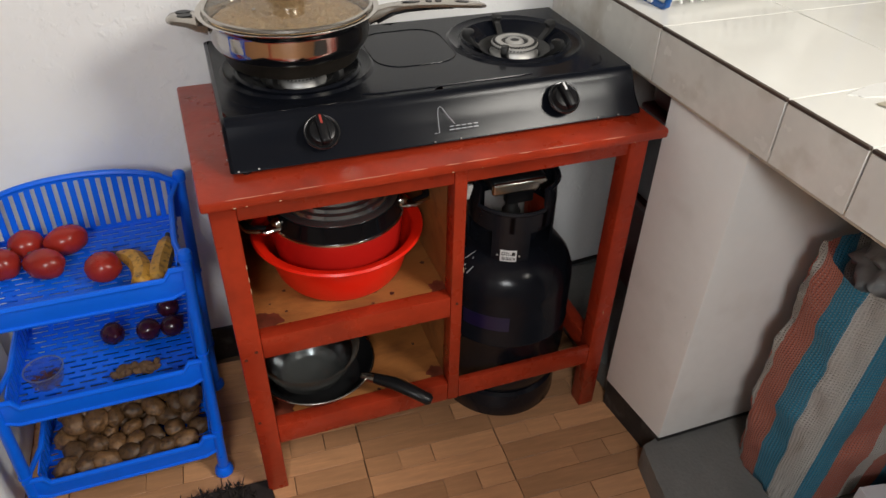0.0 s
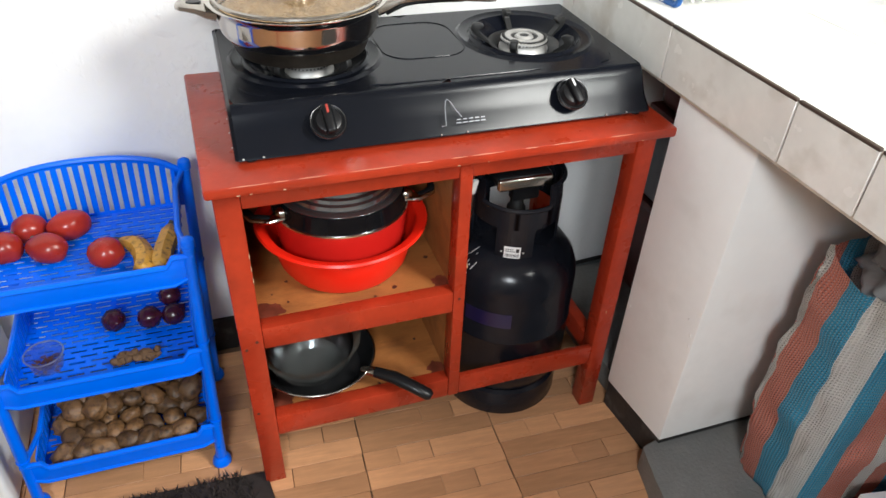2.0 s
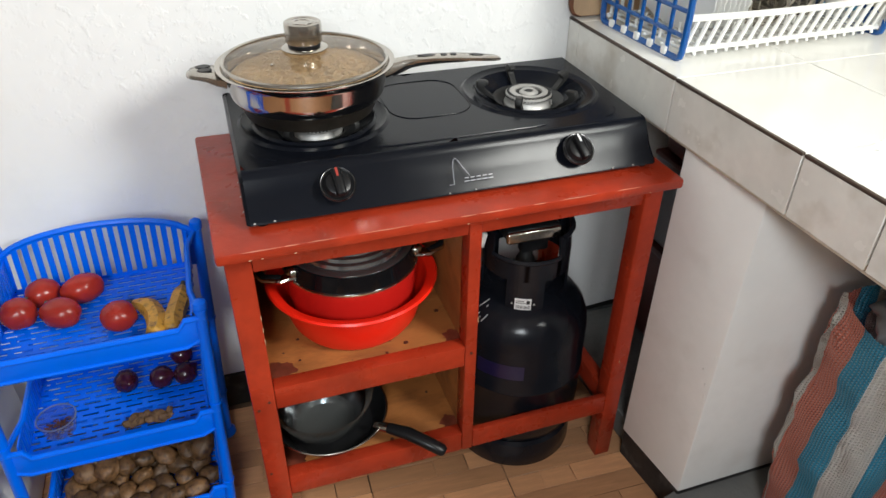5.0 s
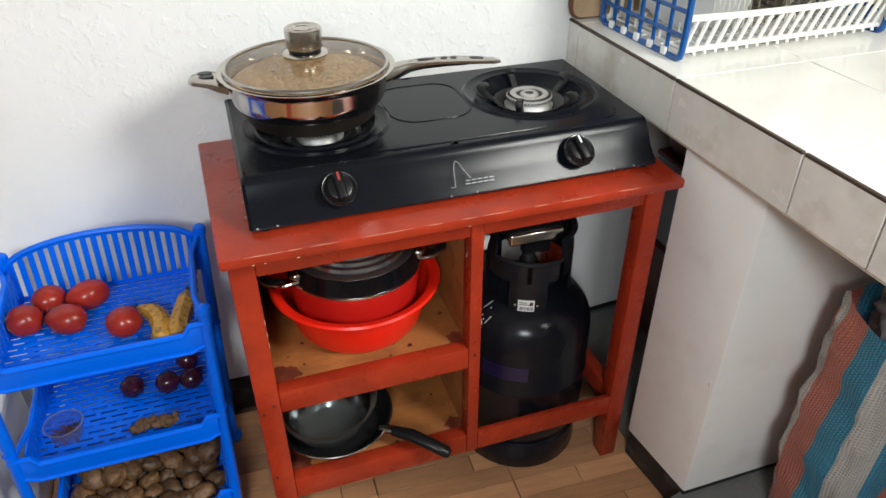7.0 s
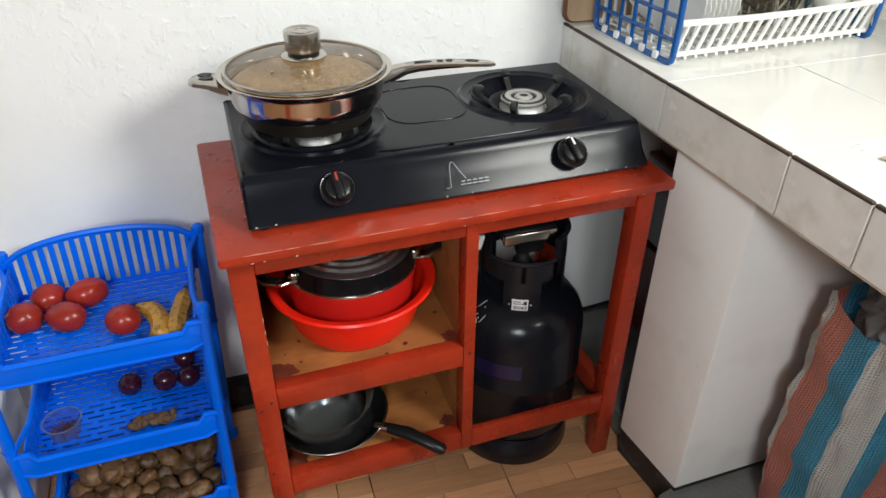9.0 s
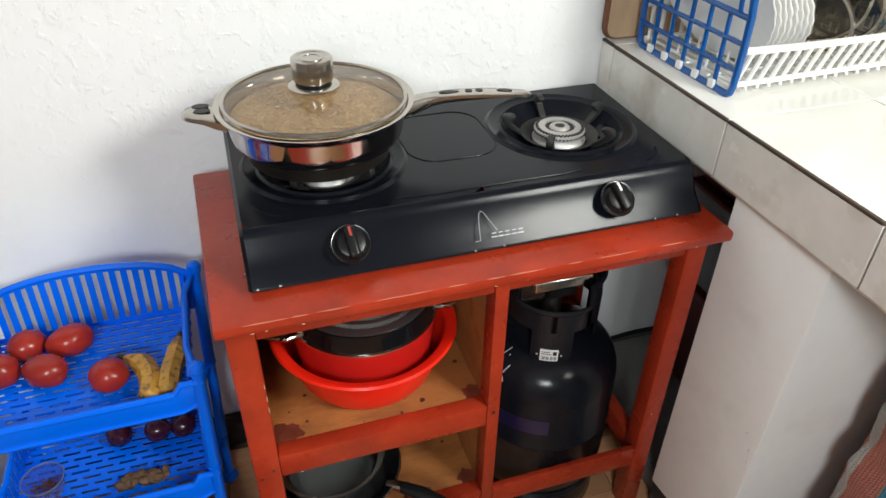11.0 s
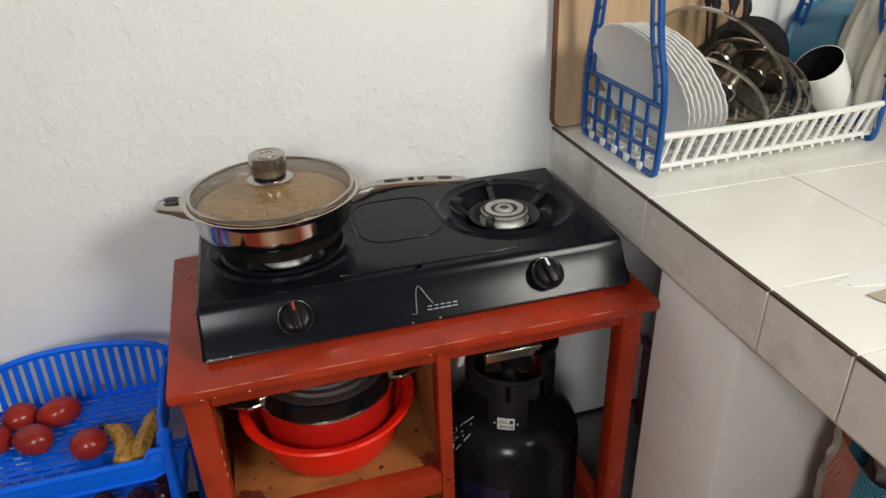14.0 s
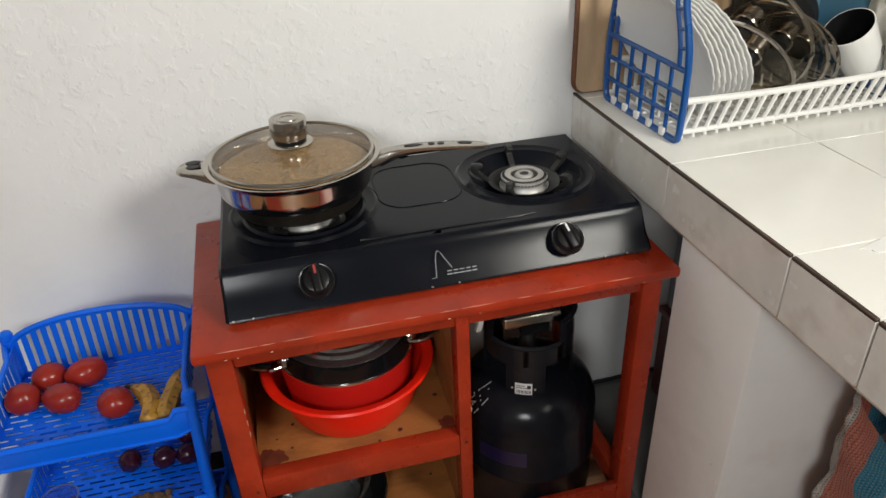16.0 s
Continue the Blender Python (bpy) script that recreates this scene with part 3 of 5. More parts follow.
def stove_body():
    b = bmesh.new()
    halves = ((SX0 + 0.006, (SX0 + SX1) / 2, BURN[0]), ((SX0 + SX1) / 2, SX1 - 0.006, BURN[1]))
    y0, y1, seg = SYT + 0.008, SYB - 0.006, 72
    for x0, x1, (cx, cy) in halves:
        rings = []
        for i in range(seg):
            a = 2 * math.pi * i / seg
            c, s = math.cos(a), math.sin(a)
            k = min(((x1 - cx) if c > 0 else (cx - x0)) / max(abs(c), 1e-9), ((y1 - cy) if s > 0 else (cy - y0)) / max(abs(s), 1e-9))
            col = [(cx + c * k, cy + s * k, 0)]
            for r, dz in ((0.132, 0), (0.126, 0.0035), (0.120, 0.0), (0.108, -0.001), (0.104, 0.0025), (0.099, -0.003), (0.082, -0.014), (0.060, -0.030), (0.0, -0.030)):
                if r < k or r == 0:
                    col.append((cx + c * r, cy + s * r, dz))
                else:
                    col.append((cx + c * k * 0.999, cy + s * k * 0.999, 0))
            rings.append([b.verts.new((x, y, stove_z(y) + dz)) for x, y, dz in col])
        for i in range(seg):
            p, q = rings[i], rings[(i + 1) % seg]
            for u in range(len(p) - 1):
                b.faces.new((p[u], p[u + 1], q[u + 1], q[u]))
    bmesh.ops.remove_doubles(b, verts=b.verts, dist=0.0004)
    # rolled edges and the sloping front
    prof = [(SYT + 0.0085, SZF + 0.0003), (SYT + 0.004, SZF - 0.001), (SYT - 0.001, SZF - 0.005), (SYT - 0.006, SZF - 0.014), (SYT - 0.022, SZF - 0.045), (SYF + 0.002, SZ0 + 0.004), (SYF, SZ0), (SYF + 0.006, SZ0 - 0.001)]
    n = 12
    xs = [SX0 + 0.006 + (SX1 - SX0 - 0.012) * i / n for i in range(n + 1)]
    rows = [[b.verts.new((x, y, z)) for x in xs] for y, z in prof]
    for p, q in zip(rows, rows[1:]):
        for i in range(n):
            b.faces.new((p[i], q[i], q[i + 1], p[i + 1]))
    for side, x, dx in ((0, SX0 + 0.006, -1), (-1, SX1 - 0.006, 1)):
        edge = [(y, z) for y, z in prof] + [(SYB, SZ0), (SYB, SZB - 0.004), (SYB - 0.006, SZB)]
        inner = [b.verts.new((x, y, z)) for y, z in edge]
        mid = [b.verts.new((x + dx * 0.005, y + (0.004 if i < len(prof) else -0.002), z - (0.005 if z > 0.80 else 0))) for i, (y, z) in enumerate(edge)]
        low = [b.verts.new((x + dx * 0.006, y + (0.006 if i < len(prof) else -0.003), max(SZ0, z - 0.014))) for i, (y, z) in enumerate(edge)]
        for p, q in ((inner, mid), (mid, low)):
            for i in range(len(edge)):
                j = (i + 1) % len(edge)
                if {i, j} != {len(prof) - 1, len(prof)}:
                    b.faces.new((p[i], p[j], q[j], q[i]))
        b.faces.new(low)
    back = [b.verts.new(v) for v in ((SX0 + 0.006, SYB - 0.006, SZB), (SX1 - 0.006, SYB - 0.006, SZB), (SX1, SYB, SZB - 0.005), (SX0, SYB, SZB - 0.005), (SX1, SYB, SZ0), (SX0, SYB, SZ0))]
    b.faces.new((back[0], back[1], back[2], back[3]))
    b.faces.new((back[3], back[2], back[4], back[5]))
    return b


body = part("body", stove_body(), "enamel", stove, "glossy black enamel body with pressed rings", 30)
for x in (0.10, 0.77):
    for y in (1.01, 1.35):
        part("foot", lathe([(0, TZ + 0.0005), (0.009, TZ + 0.0005), (0.010, SZ0 + 0.002), (0, SZ0 + 0.002)], 16, m=Matrix.Translation((x, y, 0))), "black_plastic", stove)
# pressed outlines on the top
pts = []
for cx, cy, a0 in ((0.458, 1.272, 0), (0.402, 1.272, 90), (0.402, 1.198, 180), (0.458, 1.198, 270)):
    pts += [(x, y, stove_z(y) + 0.0004) for x, y in arc(cx, cy, 0.048, a0, a0 + 90, 10)]
part("pressed_line", tube(pts, 0.0011, 6, True), "enamel", stove)
part("pressed_line", tube([(0.30 + i * 0.03, 1.058 + (0.004 if i in (0, 10) else 0), stove_z(1.06) + 0.0004) for i in range(11)], 0.0018, 6), "enamel", stove)
part("pressed_line", tube([(x, y, stove_z(y) + 0.0004) for x, y in arc(0.705, 1.11, 0.05, 285, 345, 10)], 0.0014, 6), "enamel", stove)
part("pressed_line", tube([(x, y, stove_z(y) + 0.0004) for x, y in arc(0.15, 1.11, 0.05, 195, 255, 10)], 0.0014, 6), "enamel", stove)
# small rivets and spacer marks along the bottom edge
for x in (0.088, 0.118, 0.40, 0.445, 0.70, 0.74):
    part("rivet", blob(0.0022, 0.0016, 0.0016, x, 0.1, sub=1, m=Matrix.Translation((x, SYF - 0.0006, SZ0 + 0.0035))), "alu", stove)
for y in (1.03, 1.08, 1.13):
    part("rivet", blob(0.0016, 0.002, 0.0018, y, 0.1, sub=1, m=Matrix.Translation((SX0 - 0.0004, y, SZ0 + 0.004))), "alu", stove)

FACE = math.degrees(math.atan2(SYT - 0.022 - SYF, SZF - 0.045 - SZ0))
for x, turn, grip in ((0.221, 4, "red"), (0.637, 14, "white")):
    m = Matrix.Translation((x, 1.009, 0.8105)) @ pose(0, 0, 0, 90 - FACE, 0, 0) @ Matrix.Diagonal((1.2, 1.2, 1.0, 1))
    knob = part("knob", lathe([(0, 0.001), (0.0235, 0.001), (0.0238, 0.004), (0.021, 0.006), (0.0195, 0.005), (0.018, 0.007), (0.016, 0.013), (0.012, 0.0145), (0, 0.0145)], 40, m=m), "black_plastic", stove, "black plastic control knob")
    k = m @ pose(0, 0, 0, 0, 0, turn)
    b = box(-0.0065, 0.0065, -0.019, 0.019, 0.006, 0.024, 0.004, segs=3)
    b.transform(k)
    part("grip", b, "black_plastic", knob)
    b = box(-0.0016, 0.0016, 0.006, 0.0175, 0.0235, 0.0246, 0.0004, segs=1)
    b.transform(k)
    part("pointer", b, "red_mark" if grip == "red" else "white_mark", knob)
    b = lathe([(0.0215, 0.0052), (0.0228, 0.0056), (0.0235, 0.0042)], 40, m=m)
    part("ring", b, "ring_steel", knob)
# maker's mark: plain strokes and bars
LM = Matrix.Translation((0.424, 1.007, 0.803)) @ pose(0, 0, 0, 90 - FACE, 0, 0)
b = bmesh.new()
for path in ([(-0.024, -0.020, 0.0005), (-0.016, -0.020, 0.0005), (-0.012, 0.010, 0.0005), (-0.009, 0.021, 0.0005), (-0.006, 0.024, 0.0005), (-0.003, 0.022, 0.0005)], [(-0.002, 0.021, 0.0005), (0.004, 0.008, 0.0005), (0.013, -0.008, 0.0005)]):
    tube(path, 0.0007, 5, bm=b)
for i in range(5):
    box(0.002 + i * 0.0105, 0.0105 + i * 0.0105, -0.018, -0.0165, 0.0001, 0.0008, bm=b)
    box(0.0035 + i * 0.0105, 0.0105 + i * 0.0105, -0.0125, -0.011, 0.0001, 0.0008, bm=b)
b.transform(LM)
part("maker_mark", b, "grey_mark", stove, "thin silver strokes")

for (cx, cy), t in zip(BURN, (0, 1)):
    z = stove_z(cy) - 0.030
    B = Matrix.Translation((cx, cy, z))
    burner = part("burner", lathe([(0, 0), (0.046, 0), (0.047, 0.008), (0.044, 0.012), (0.043, 0.018), (0.045, 0.020), (0.044, 0.026), (0.034, 0.030), (0.026, 0.029), (0.025, 0.012), (0.019, 0.010), (0.018, 0.027), (0.015, 0.030), (0.009, 0.030), (0.008, 0.008), (0, 0.008)], 48, m=B), "alu", stove, "pale cast aluminium burner")
    # dark solids imitate the shade inside ports, centre hole and groove
    b = bmesh.new()
    for k, (r, zz, cnt) in enumerate(((0.0448, 0.0225, 44), (0.0405, 0.0277, 40), (0.0385, 0.0285, 40))):
        for i in range(cnt):
            a = 2 * math.pi * (i + 0.5 * (k % 2)) / cnt
            box(-0.0015, 0.0015, -0.0015, 0.0015, -0.0010, 0.0010, bm=b)
            bmesh.ops.translate(b, verts=b.verts[-8:], vec=(r * math.cos(a), r * math.sin(a), zz))
    b.transform(B)
    part("burner_hole", lathe([(0, 0.009), (0.0079, 0.009), (0.0082, 0.0293), (0, 0.0293)], 20, m=B), "cast_iron", burner, "dark plug in place of shade in the centre hole")
    part("groove", lathe([(0.0192, 0.0125), (0.0248, 0.0125), (0.0252, 0.0262), (0.0188, 0.0262), (0.0192, 0.0125)], 40, m=B), "cast_iron", burner, "dark ring in place of shade round the hub")
    part("gas_port", b, "cast_iron", burner, "dark dots in place of shade in the gas ports")
    b = lathe([(0.049, 0.002), (0.066, 0.014), (0.068, 0.017), (0.064, 0.016), (0.049, 0.006)], 56, m=B)
    part("drip_ring", b, "cast_iron", stove)
    for i in range(5):
        a = math.radians(90 + 72 * i)
        c, s = math.cos(a), math.sin(a)
        b = extrude_outline([(0.064, 0.010), (0.096, 0.030), (0.102, 0.038), (0.101, 0.0455), (0.098, 0.0500), (0.085, 0.0500), (0.078, 0.0465), (0.079, 0.042), (0.088, 0.040), (0.088, 0.034), (0.066, 0.018)], "y", -0.0058, 0.0058, 0.0016)
        b.transform(B @ pose(0, 0, 0, 0, 0, math.degrees(a)))
        part("pan_support", b, "cast_iron", stove, "black cast-iron pan support")

# ---- frying pan with lid on the stove ----
PC = (0.217, 1.205)
PZ, LZ = 0.862, 0.884
pan = thing("frying_pan", "polished steel pan with a glass lid, cooking on the stove", "pan", (*PC, PZ))
P = Matrix.Translation((*PC, LZ))
part("pan_body", lathe([(0.112, 0.0265), (0.1235, 0.0285), (0.1285, 0.036), (0.1305, 0.046), (0.1325, 0.068), (0.134, 0.073), (0.1405, 0.0800), (0.147, 0.0825), (0.1475, 0.0840), (0.1405, 0.0848), (0.134, 0.081), (0.1305, 0.070), (0.128, 0.045), (0.116, 0.022), (0.09, 0.008), (0, 0.008)], 72, m=Matrix.Translation((*PC, PZ))), "steel", pan)
part("pan_base", lathe([(0, 0.0), (0.104, 0.0), (0.109, 0.002), (0.112, 0.010), (0.1165, 0.020), (0.1205, 0.026), (0.118, 0.0275), (0.10, 0.0268), (0, 0.0068)], 72, m=Matrix.Translation((*PC, PZ))), "burnt_steel", pan, "dull burnt steel base")
b = bmesh.new()
rings = []
for i in range(19):
    r = 0.1265 * i / 18
    rings.append([b.verts.new((r * math.cos(a), r * math.sin(a), 0.041 + 0.010 * noise.noise(Vector((r * 60 * math.cos(a), r * 60 * math.sin(a), 0))) * (1 - (i / 18) ** 3)))
                  for a in (2 * math.pi * k / 60 for k in range(60))] if i else [b.verts.new((0, 0, 0.042))])
for p, q in zip(rings, rings[1:]):
    for k in range(60):
        n = (k + 1) % 60
        b.faces.new((p[0], q[k], q[n]) if len(p) == 1 else (p[k], q[k], q[n], p[n]))
b.transform(P)
stew = part("stew", b, "stew", pan, "brown simmering rice", 80)
rng = random.Random(21)
b = bmesh.new()
for i in range(1100):
    r, a = 0.122 * math.sqrt(rng.random()), rng.uniform(0, 6.283)
    z = 0.0435 + 0.010 * noise.noise(Vector((r * 60 * math.cos(a), r * 60 * math.sin(a), 0))) * (1 - (r / 0.1265) ** 3)
    blob(0.0042, 0.0017, 0.0016, i, 0.2, sub=1, m=Matrix.Translation((r * math.cos(a), r * math.sin(a), z)) @ pose(0, 0, 0, rng.uniform(-30, 30), rng.uniform(-30, 30), rng.uniform(0, 360)), bm=b)
b.transform(P)
tagged(part("rice_grain", b, "grain", stew, "brown rice grains"), kind="stuff")
lid = part("lid", lathe([(0.1335, 0.0655), (0.12, 0.068), (0.09, 0.074), (0.05, 0.079), (0.022, 0.081), (0.022, 0.0795), (0.05, 0.0775), (0.09, 0.0725), (0.12, 0.0665), (0.1335, 0.064)], 72, m=P), "lid_glass", pan, "misted glass lid")
part("lid_rim", lathe([(0.1315, 0.0668), (0.134, 0.0690), (0.1368, 0.067), (0.1375, 0.0640), (0.1355, 0.062), (0.1315, 0.0635), (0.1315, 0.0668)], 72, m=P), "brushed", lid, "steel lid rim")
part("lid_knob", lathe([(0, 0.0815), (0.0365, 0.0815), (0.0375, 0.0835), (0.034, 0.086), (0.0255, 0.087), (0.025, 0.091), (0.0285, 0.092), (0.0295, 0.095), (0.0305, 0.120), (0.0298, 0.1245), (0.027, 0.1262), (0.0235, 0.1255), (0.0225, 0.1245), (0.018, 0.1243), (0.0175, 0.1252), (0.012, 0.1252), (0.0115, 0.1243), (0, 0.1245)], 48, m=P), "brushed", lid, "brushed steel knob")
part("knob_collar", lathe([(0.0258, 0.0868), (0.0268, 0.0868), (0.0268, 0.0915), (0.0258, 0.0915)], 32, m=P), "black_plastic", lid)
part("steam_vent", lathe([(0, 0.0), (0.003, 0.0), (0.0032, 0.0015), (0, 0.002)], 12, m=P @ Matrix.Translation((-0.06, -0.05, 0.0755))), "brushed", lid)


def handle_blade(path, widths, thick):
    """A flat steel handle with its width across, following points."""
    b = bmesh.new()
    pts = [Vector(p) for p in path]
    rows = []
    for i, p in enumerate(pts):
        t = (pts[min(i + 1, len(pts) - 1)] - pts[max(i - 1, 0)]).normalized()
        s = t.cross(Vector((0, 0, 1))).normalized()
        u = s.cross(t)
        w, h = widths[i] / 2, thick[i] / 2
        rows.append([b.verts.new(p + s * w * x + u * h * z) for x, z in ((-1, -0.6), (-0.8, -1), (0.8, -1), (1, -0.6), (1, 0.4), (0.75, 1), (-0.75, 1), (-1, 0.4))])
    for p, q in zip(rows, rows[1:]):
        for i in range(8):
            j = (i + 1) % 8
            b.faces.new((p[i], p[j], q[j], q[i]))
    b.faces.new(rows[0])
    b.faces.new(rows[-1][::-1])
    return b


d = Vector((0.996, -0.094, 0)).normalized()
o = Vector((*PC, 0))


def hp(r, z, side=0.0):
    q = o + d * r + Vector((-d.y, d.x, 0)) * side
    return (q.x, q.y, LZ + z)


hand = part("long_handle", handle_blade([hp(0.129, 0.036), hp(0.145, 0.040), hp(0.165, 0.047), hp(0.19, 0.0505), hp(0.22, 0.0515), hp(0.26, 0.050), hp(0.295, 0.047), hp(0.328, 0.0435), hp(0.338, 0.042)],
                                        [0.034, 0.030, 0.026, 0.026, 0.027, 0.028, 0.027, 0.020, 0.012], [0.022, 0.018, 0.012, 0.009, 0.008, 0.008, 0.008, 0.007, 0.004]), "brushed", pan, "cast steel handle with black inlays")
for r, w in ((0.205, 0.017), (0.236, 0.006), (0.253, 0.006), (0.295, 0.013)):
    m = Matrix.Translation(hp(r, {0.205: 0.0553, 0.236: 0.0550, 0.253: 0.0544, 0.295: 0.0510}[r])) @ pose(0, 0, 0, 0, 5 if r > 0.29 else 2, -5)
    part("inlay", lathe([(0, 0), (0.9, 0), (1, 0.5), (0.9, 1), (0, 1)], 20, m=m @ Matrix.Diagonal((w, 0.0058, 0.0012, 1))), "black_plastic", hand)
part("grip_under", tube([hp(0.146, 0.024), hp(0.158, 0.033), hp(0.176, 0.0415), hp(0.20, 0.0445), hp(0.24, 0.0445), hp(0.28, 0.0415)], [0.004, 0.0085, 0.0095, 0.009, 0.007, 0.003], 10, squash=0.6), "black_plastic", hand, "black grip under the handle")
side = part("helper_handle", handle_blade([hp(-0.129, 0.042), hp(-0.145, 0.045), hp(-0.16, 0.050), hp(-0.175, 0.052), hp(-0.186, 0.051), hp(-0.192, 0.049)], [0.068, 0.064, 0.058, 0.050, 0.036, 0.018], [0.022, 0.018, 0.014, 0.012, 0.010, 0.006]), "brushed", pan, "short steel helper handle")
for r, s in ((-0.166, 0.010), (-0.163, -0.008)):
    part("inlay", lathe([(0, 0), (0.9, 0), (1, 0.5), (0.9, 1), (0, 1)], 16, m=Matrix.Translation(hp(r, 0.0568, s)) @ Matrix.Diagonal((0.0125, 0.009, 0.0022, 1))), "black_plastic", side)
for s in (-0.012, 0.012):
    part("rivet", blob(0.0035, 0.0035, 0.0035, 1, 0, sub=2, m=Matrix.Translation(hp(0.1315, 0.044, s))), "steel", pan)

# ---- gas cylinder under the table ----
CC = (0.626, 1.145)
CY = Matrix.Translation((*CC, 0))
cyl = thing("gas_cylinder", "dark blue-grey steel gas cylinder standing under the table", "gas cylinder", (*CC, 0))
part("foot_ring", lathe([(0.122, 0.001), (0.139, 0.001), (0.141, 0.004), (0.140, 0.045), (0.138, 0.066), (0.130, 0.072), (0.125, 0.07), (0.126, 0.04), (0.122, 0.001)], 64, m=CY), "cylinder", cyl)
part("tank", lathe([(0, 0.045), (0.08, 0.048), (0.118, 0.062), (0.138, 0.085), (0.145, 0.115), (0.147, 0.145), (0.147, 0.235), (0.1485, 0.237), (0.1485, 0.243), (0.147, 0.245), (0.147, 0.350), (0.144, 0.372), (0.135, 0.395), (0.118, 0.417), (0.09, 0.432), (0.05, 0.440), (0, 0.442)], 72, m=CY), "cylinder", cyl)


def collar():
    """The guard ring with its hand openings."""
    b = bmesh.new()
    n, r, th = 72, 0.092, 0.005
    low_open = {k % n for k in list(range(5, 17)) + list(range(24, 44)) + list(range(54, 67))}
    top_open = {k % n for k in range(-10, 9)}
    levels = (0.422, 0.500, 0.544, 0.592)
    for u in range(3):
        for i in range(n):
            if (u == 0 and i in low_open) or (u == 2 and i in top_open):
                continue
            a0, a1 = 2 * math.pi * i / n, 2 * math.pi * (i + 1) / n
            ps = []
            for rr in (r, r - th):
                for a, z in ((a0, levels[u]), (a1, levels[u]), (a1, levels[u + 1]), (a0, levels[u + 1])):
                    k = rr - (0.004 if z > 0.57 else 0)
                    ps.append(b.verts.new((k * math.cos(a), k * math.sin(a), z)))
            for f in ((0, 1, 2, 3), (7, 6, 5, 4), (0, 4, 5, 1), (3, 2, 6, 7), (0, 3, 7, 4), (1, 5, 6, 2)):
                b.faces.new([ps[k] for k in f])
    bmesh.ops.remove_doubles(b, verts=b.verts, dist=0.0002)
    b.transform(CY @ pose(0, 0, 0, 0, 0, 247))
    return b


part("guard_collar", collar(), "cylinder", cyl, "steel guard collar with hand openings")
ring = [(0.0905, 247 + 5 * k, 0.592) for k in range(10, 61)]
front = [(0.0905, 247 + 5 * k, 0.545) for k in range(-10, 10)]
for arcs in (ring, front):
    part("collar_rim", tube([(CC[0] + q * math.cos(radians(a)), CC[1] + q * math.sin(radians(a)), z) for q, a, z in arcs], 0.0048, 8), "cylinder", cyl)
valve = part("valve", lathe([(0, 0.438), (0.02, 0.438), (0.02, 0.50), (0.014, 0.51), (0.014, 0.545), (0, 0.545)], 24, m=CY), "cast_iron", cyl)
RG = Matrix.Translation((CC[0] - 0.012, CC[1] - 0.020, 0.588)) @ pose(0, 0, 0, 0, 0, -1)
b = box(-0.062, 0.055, -0.042, 0.042, 0, 0.026, 0.008, segs=3)
b.transform(RG)
reg = part("regulator", b, "black_plastic", cyl, "black regulator with a steel front edge")
b = box(-0.062, 0.055, -0.047, -0.034, -0.004, 0.022, 0.006, segs=3)
b.transform(RG)
part("steel_edge", b, "brushed", reg)
b = box(-0.03, 0.03, -0.012, 0.012, -0.055, 0.0, 0.004)
b.transform(Matrix.Translation((CC[0] + 0.005, CC[1] - 0.018, 0.588)))
part("regulator_stem", b, "black_plastic", reg)
for k in (-0.03, -0.005, 0.012):
    b = box(k, k + 0.008, -0.02, 0.025, 0.0262, 0.0275, 0.0004, segs=1)
    b.transform(RG)
    part("ridge", b, "dark_steel", reg)
b = box(-0.006, 0.006, -0.004, 0.004, 0, 0.035, 0.002)
b.transform(Matrix.Translation((0.512, 1.12, 0.565)) @ pose(0, 0, 0, 10, 8, 10))
part("tag", b, "white_plastic", cyl, "small white plastic clip")


def round_body(bm, a_mid, rad, z0=0.0):
    """Wrap a flat piece (x across, z up, y out) round the cylinder at an angle."""
    for v in bm.verts:
        a = math.radians(a_mid) + v.co.x / rad
        r = rad + v.co.y
        v.co = Vector((CC[0] + r * math.cos(a), CC[1] + r * math.sin(a), z0 + v.co.z))
    return bm


def grid_plate(w, h, t, n=10):
    b = bmesh.new()
    for i in range(n):
        box(-w / 2 + w * i / n, -w / 2 + w * (i + 1) / n, 0, t, -h / 2, h / 2, bm=b)
    bmesh.ops.remove_doubles(b, verts=b.verts, dist=0.00005)
    return b


lab = part("label_plate", round_body(grid_plate(0.034, 0.028, 0.0012, 6), 245, 0.0925, 0.446), "white_mark", cyl, "white metal tag with a bar code")
b = bmesh.new()
for i in range(12):
    x = -0.014 + i * 0.0024
    box(x, x + (0.0014 if i % 3 else 0.0007), 0.0013, 0.0016, -0.011, -0.003, bm=b)
for z, n in ((0.002, 5), (0.007, 4)):
    for i in range(n):
        box(-0.014 + i * 0.0042, -0.011 + i * 0.0042, 0.0013, 0.0016, z, z + 0.0022, bm=b)
box(0.007, 0.014, 0.0013, 0.0016, 0.001, 0.010, bm=b)
part("print", round_body(b, 245, 0.0925, 0.446), "cast_iron", lab)
for s in (-1, 1):
    part("rivet", blob(0.0025, 0.0025, 0.0025, 1, 0, sub=1, m=Matrix.Translation((CC[0] + 0.094 * math.cos(radians(245 + s * 14)), CC[1] + 0.094 * math.sin(radians(245 + s * 14)), 0.446))), "alu", cyl)
part("paint_patch", round_body(grid_plate(0.105, 0.038, 0.0006, 16), 230, 0.147, 0.303), "violet_patch", cyl, "dark violet-blue patch on the tank")


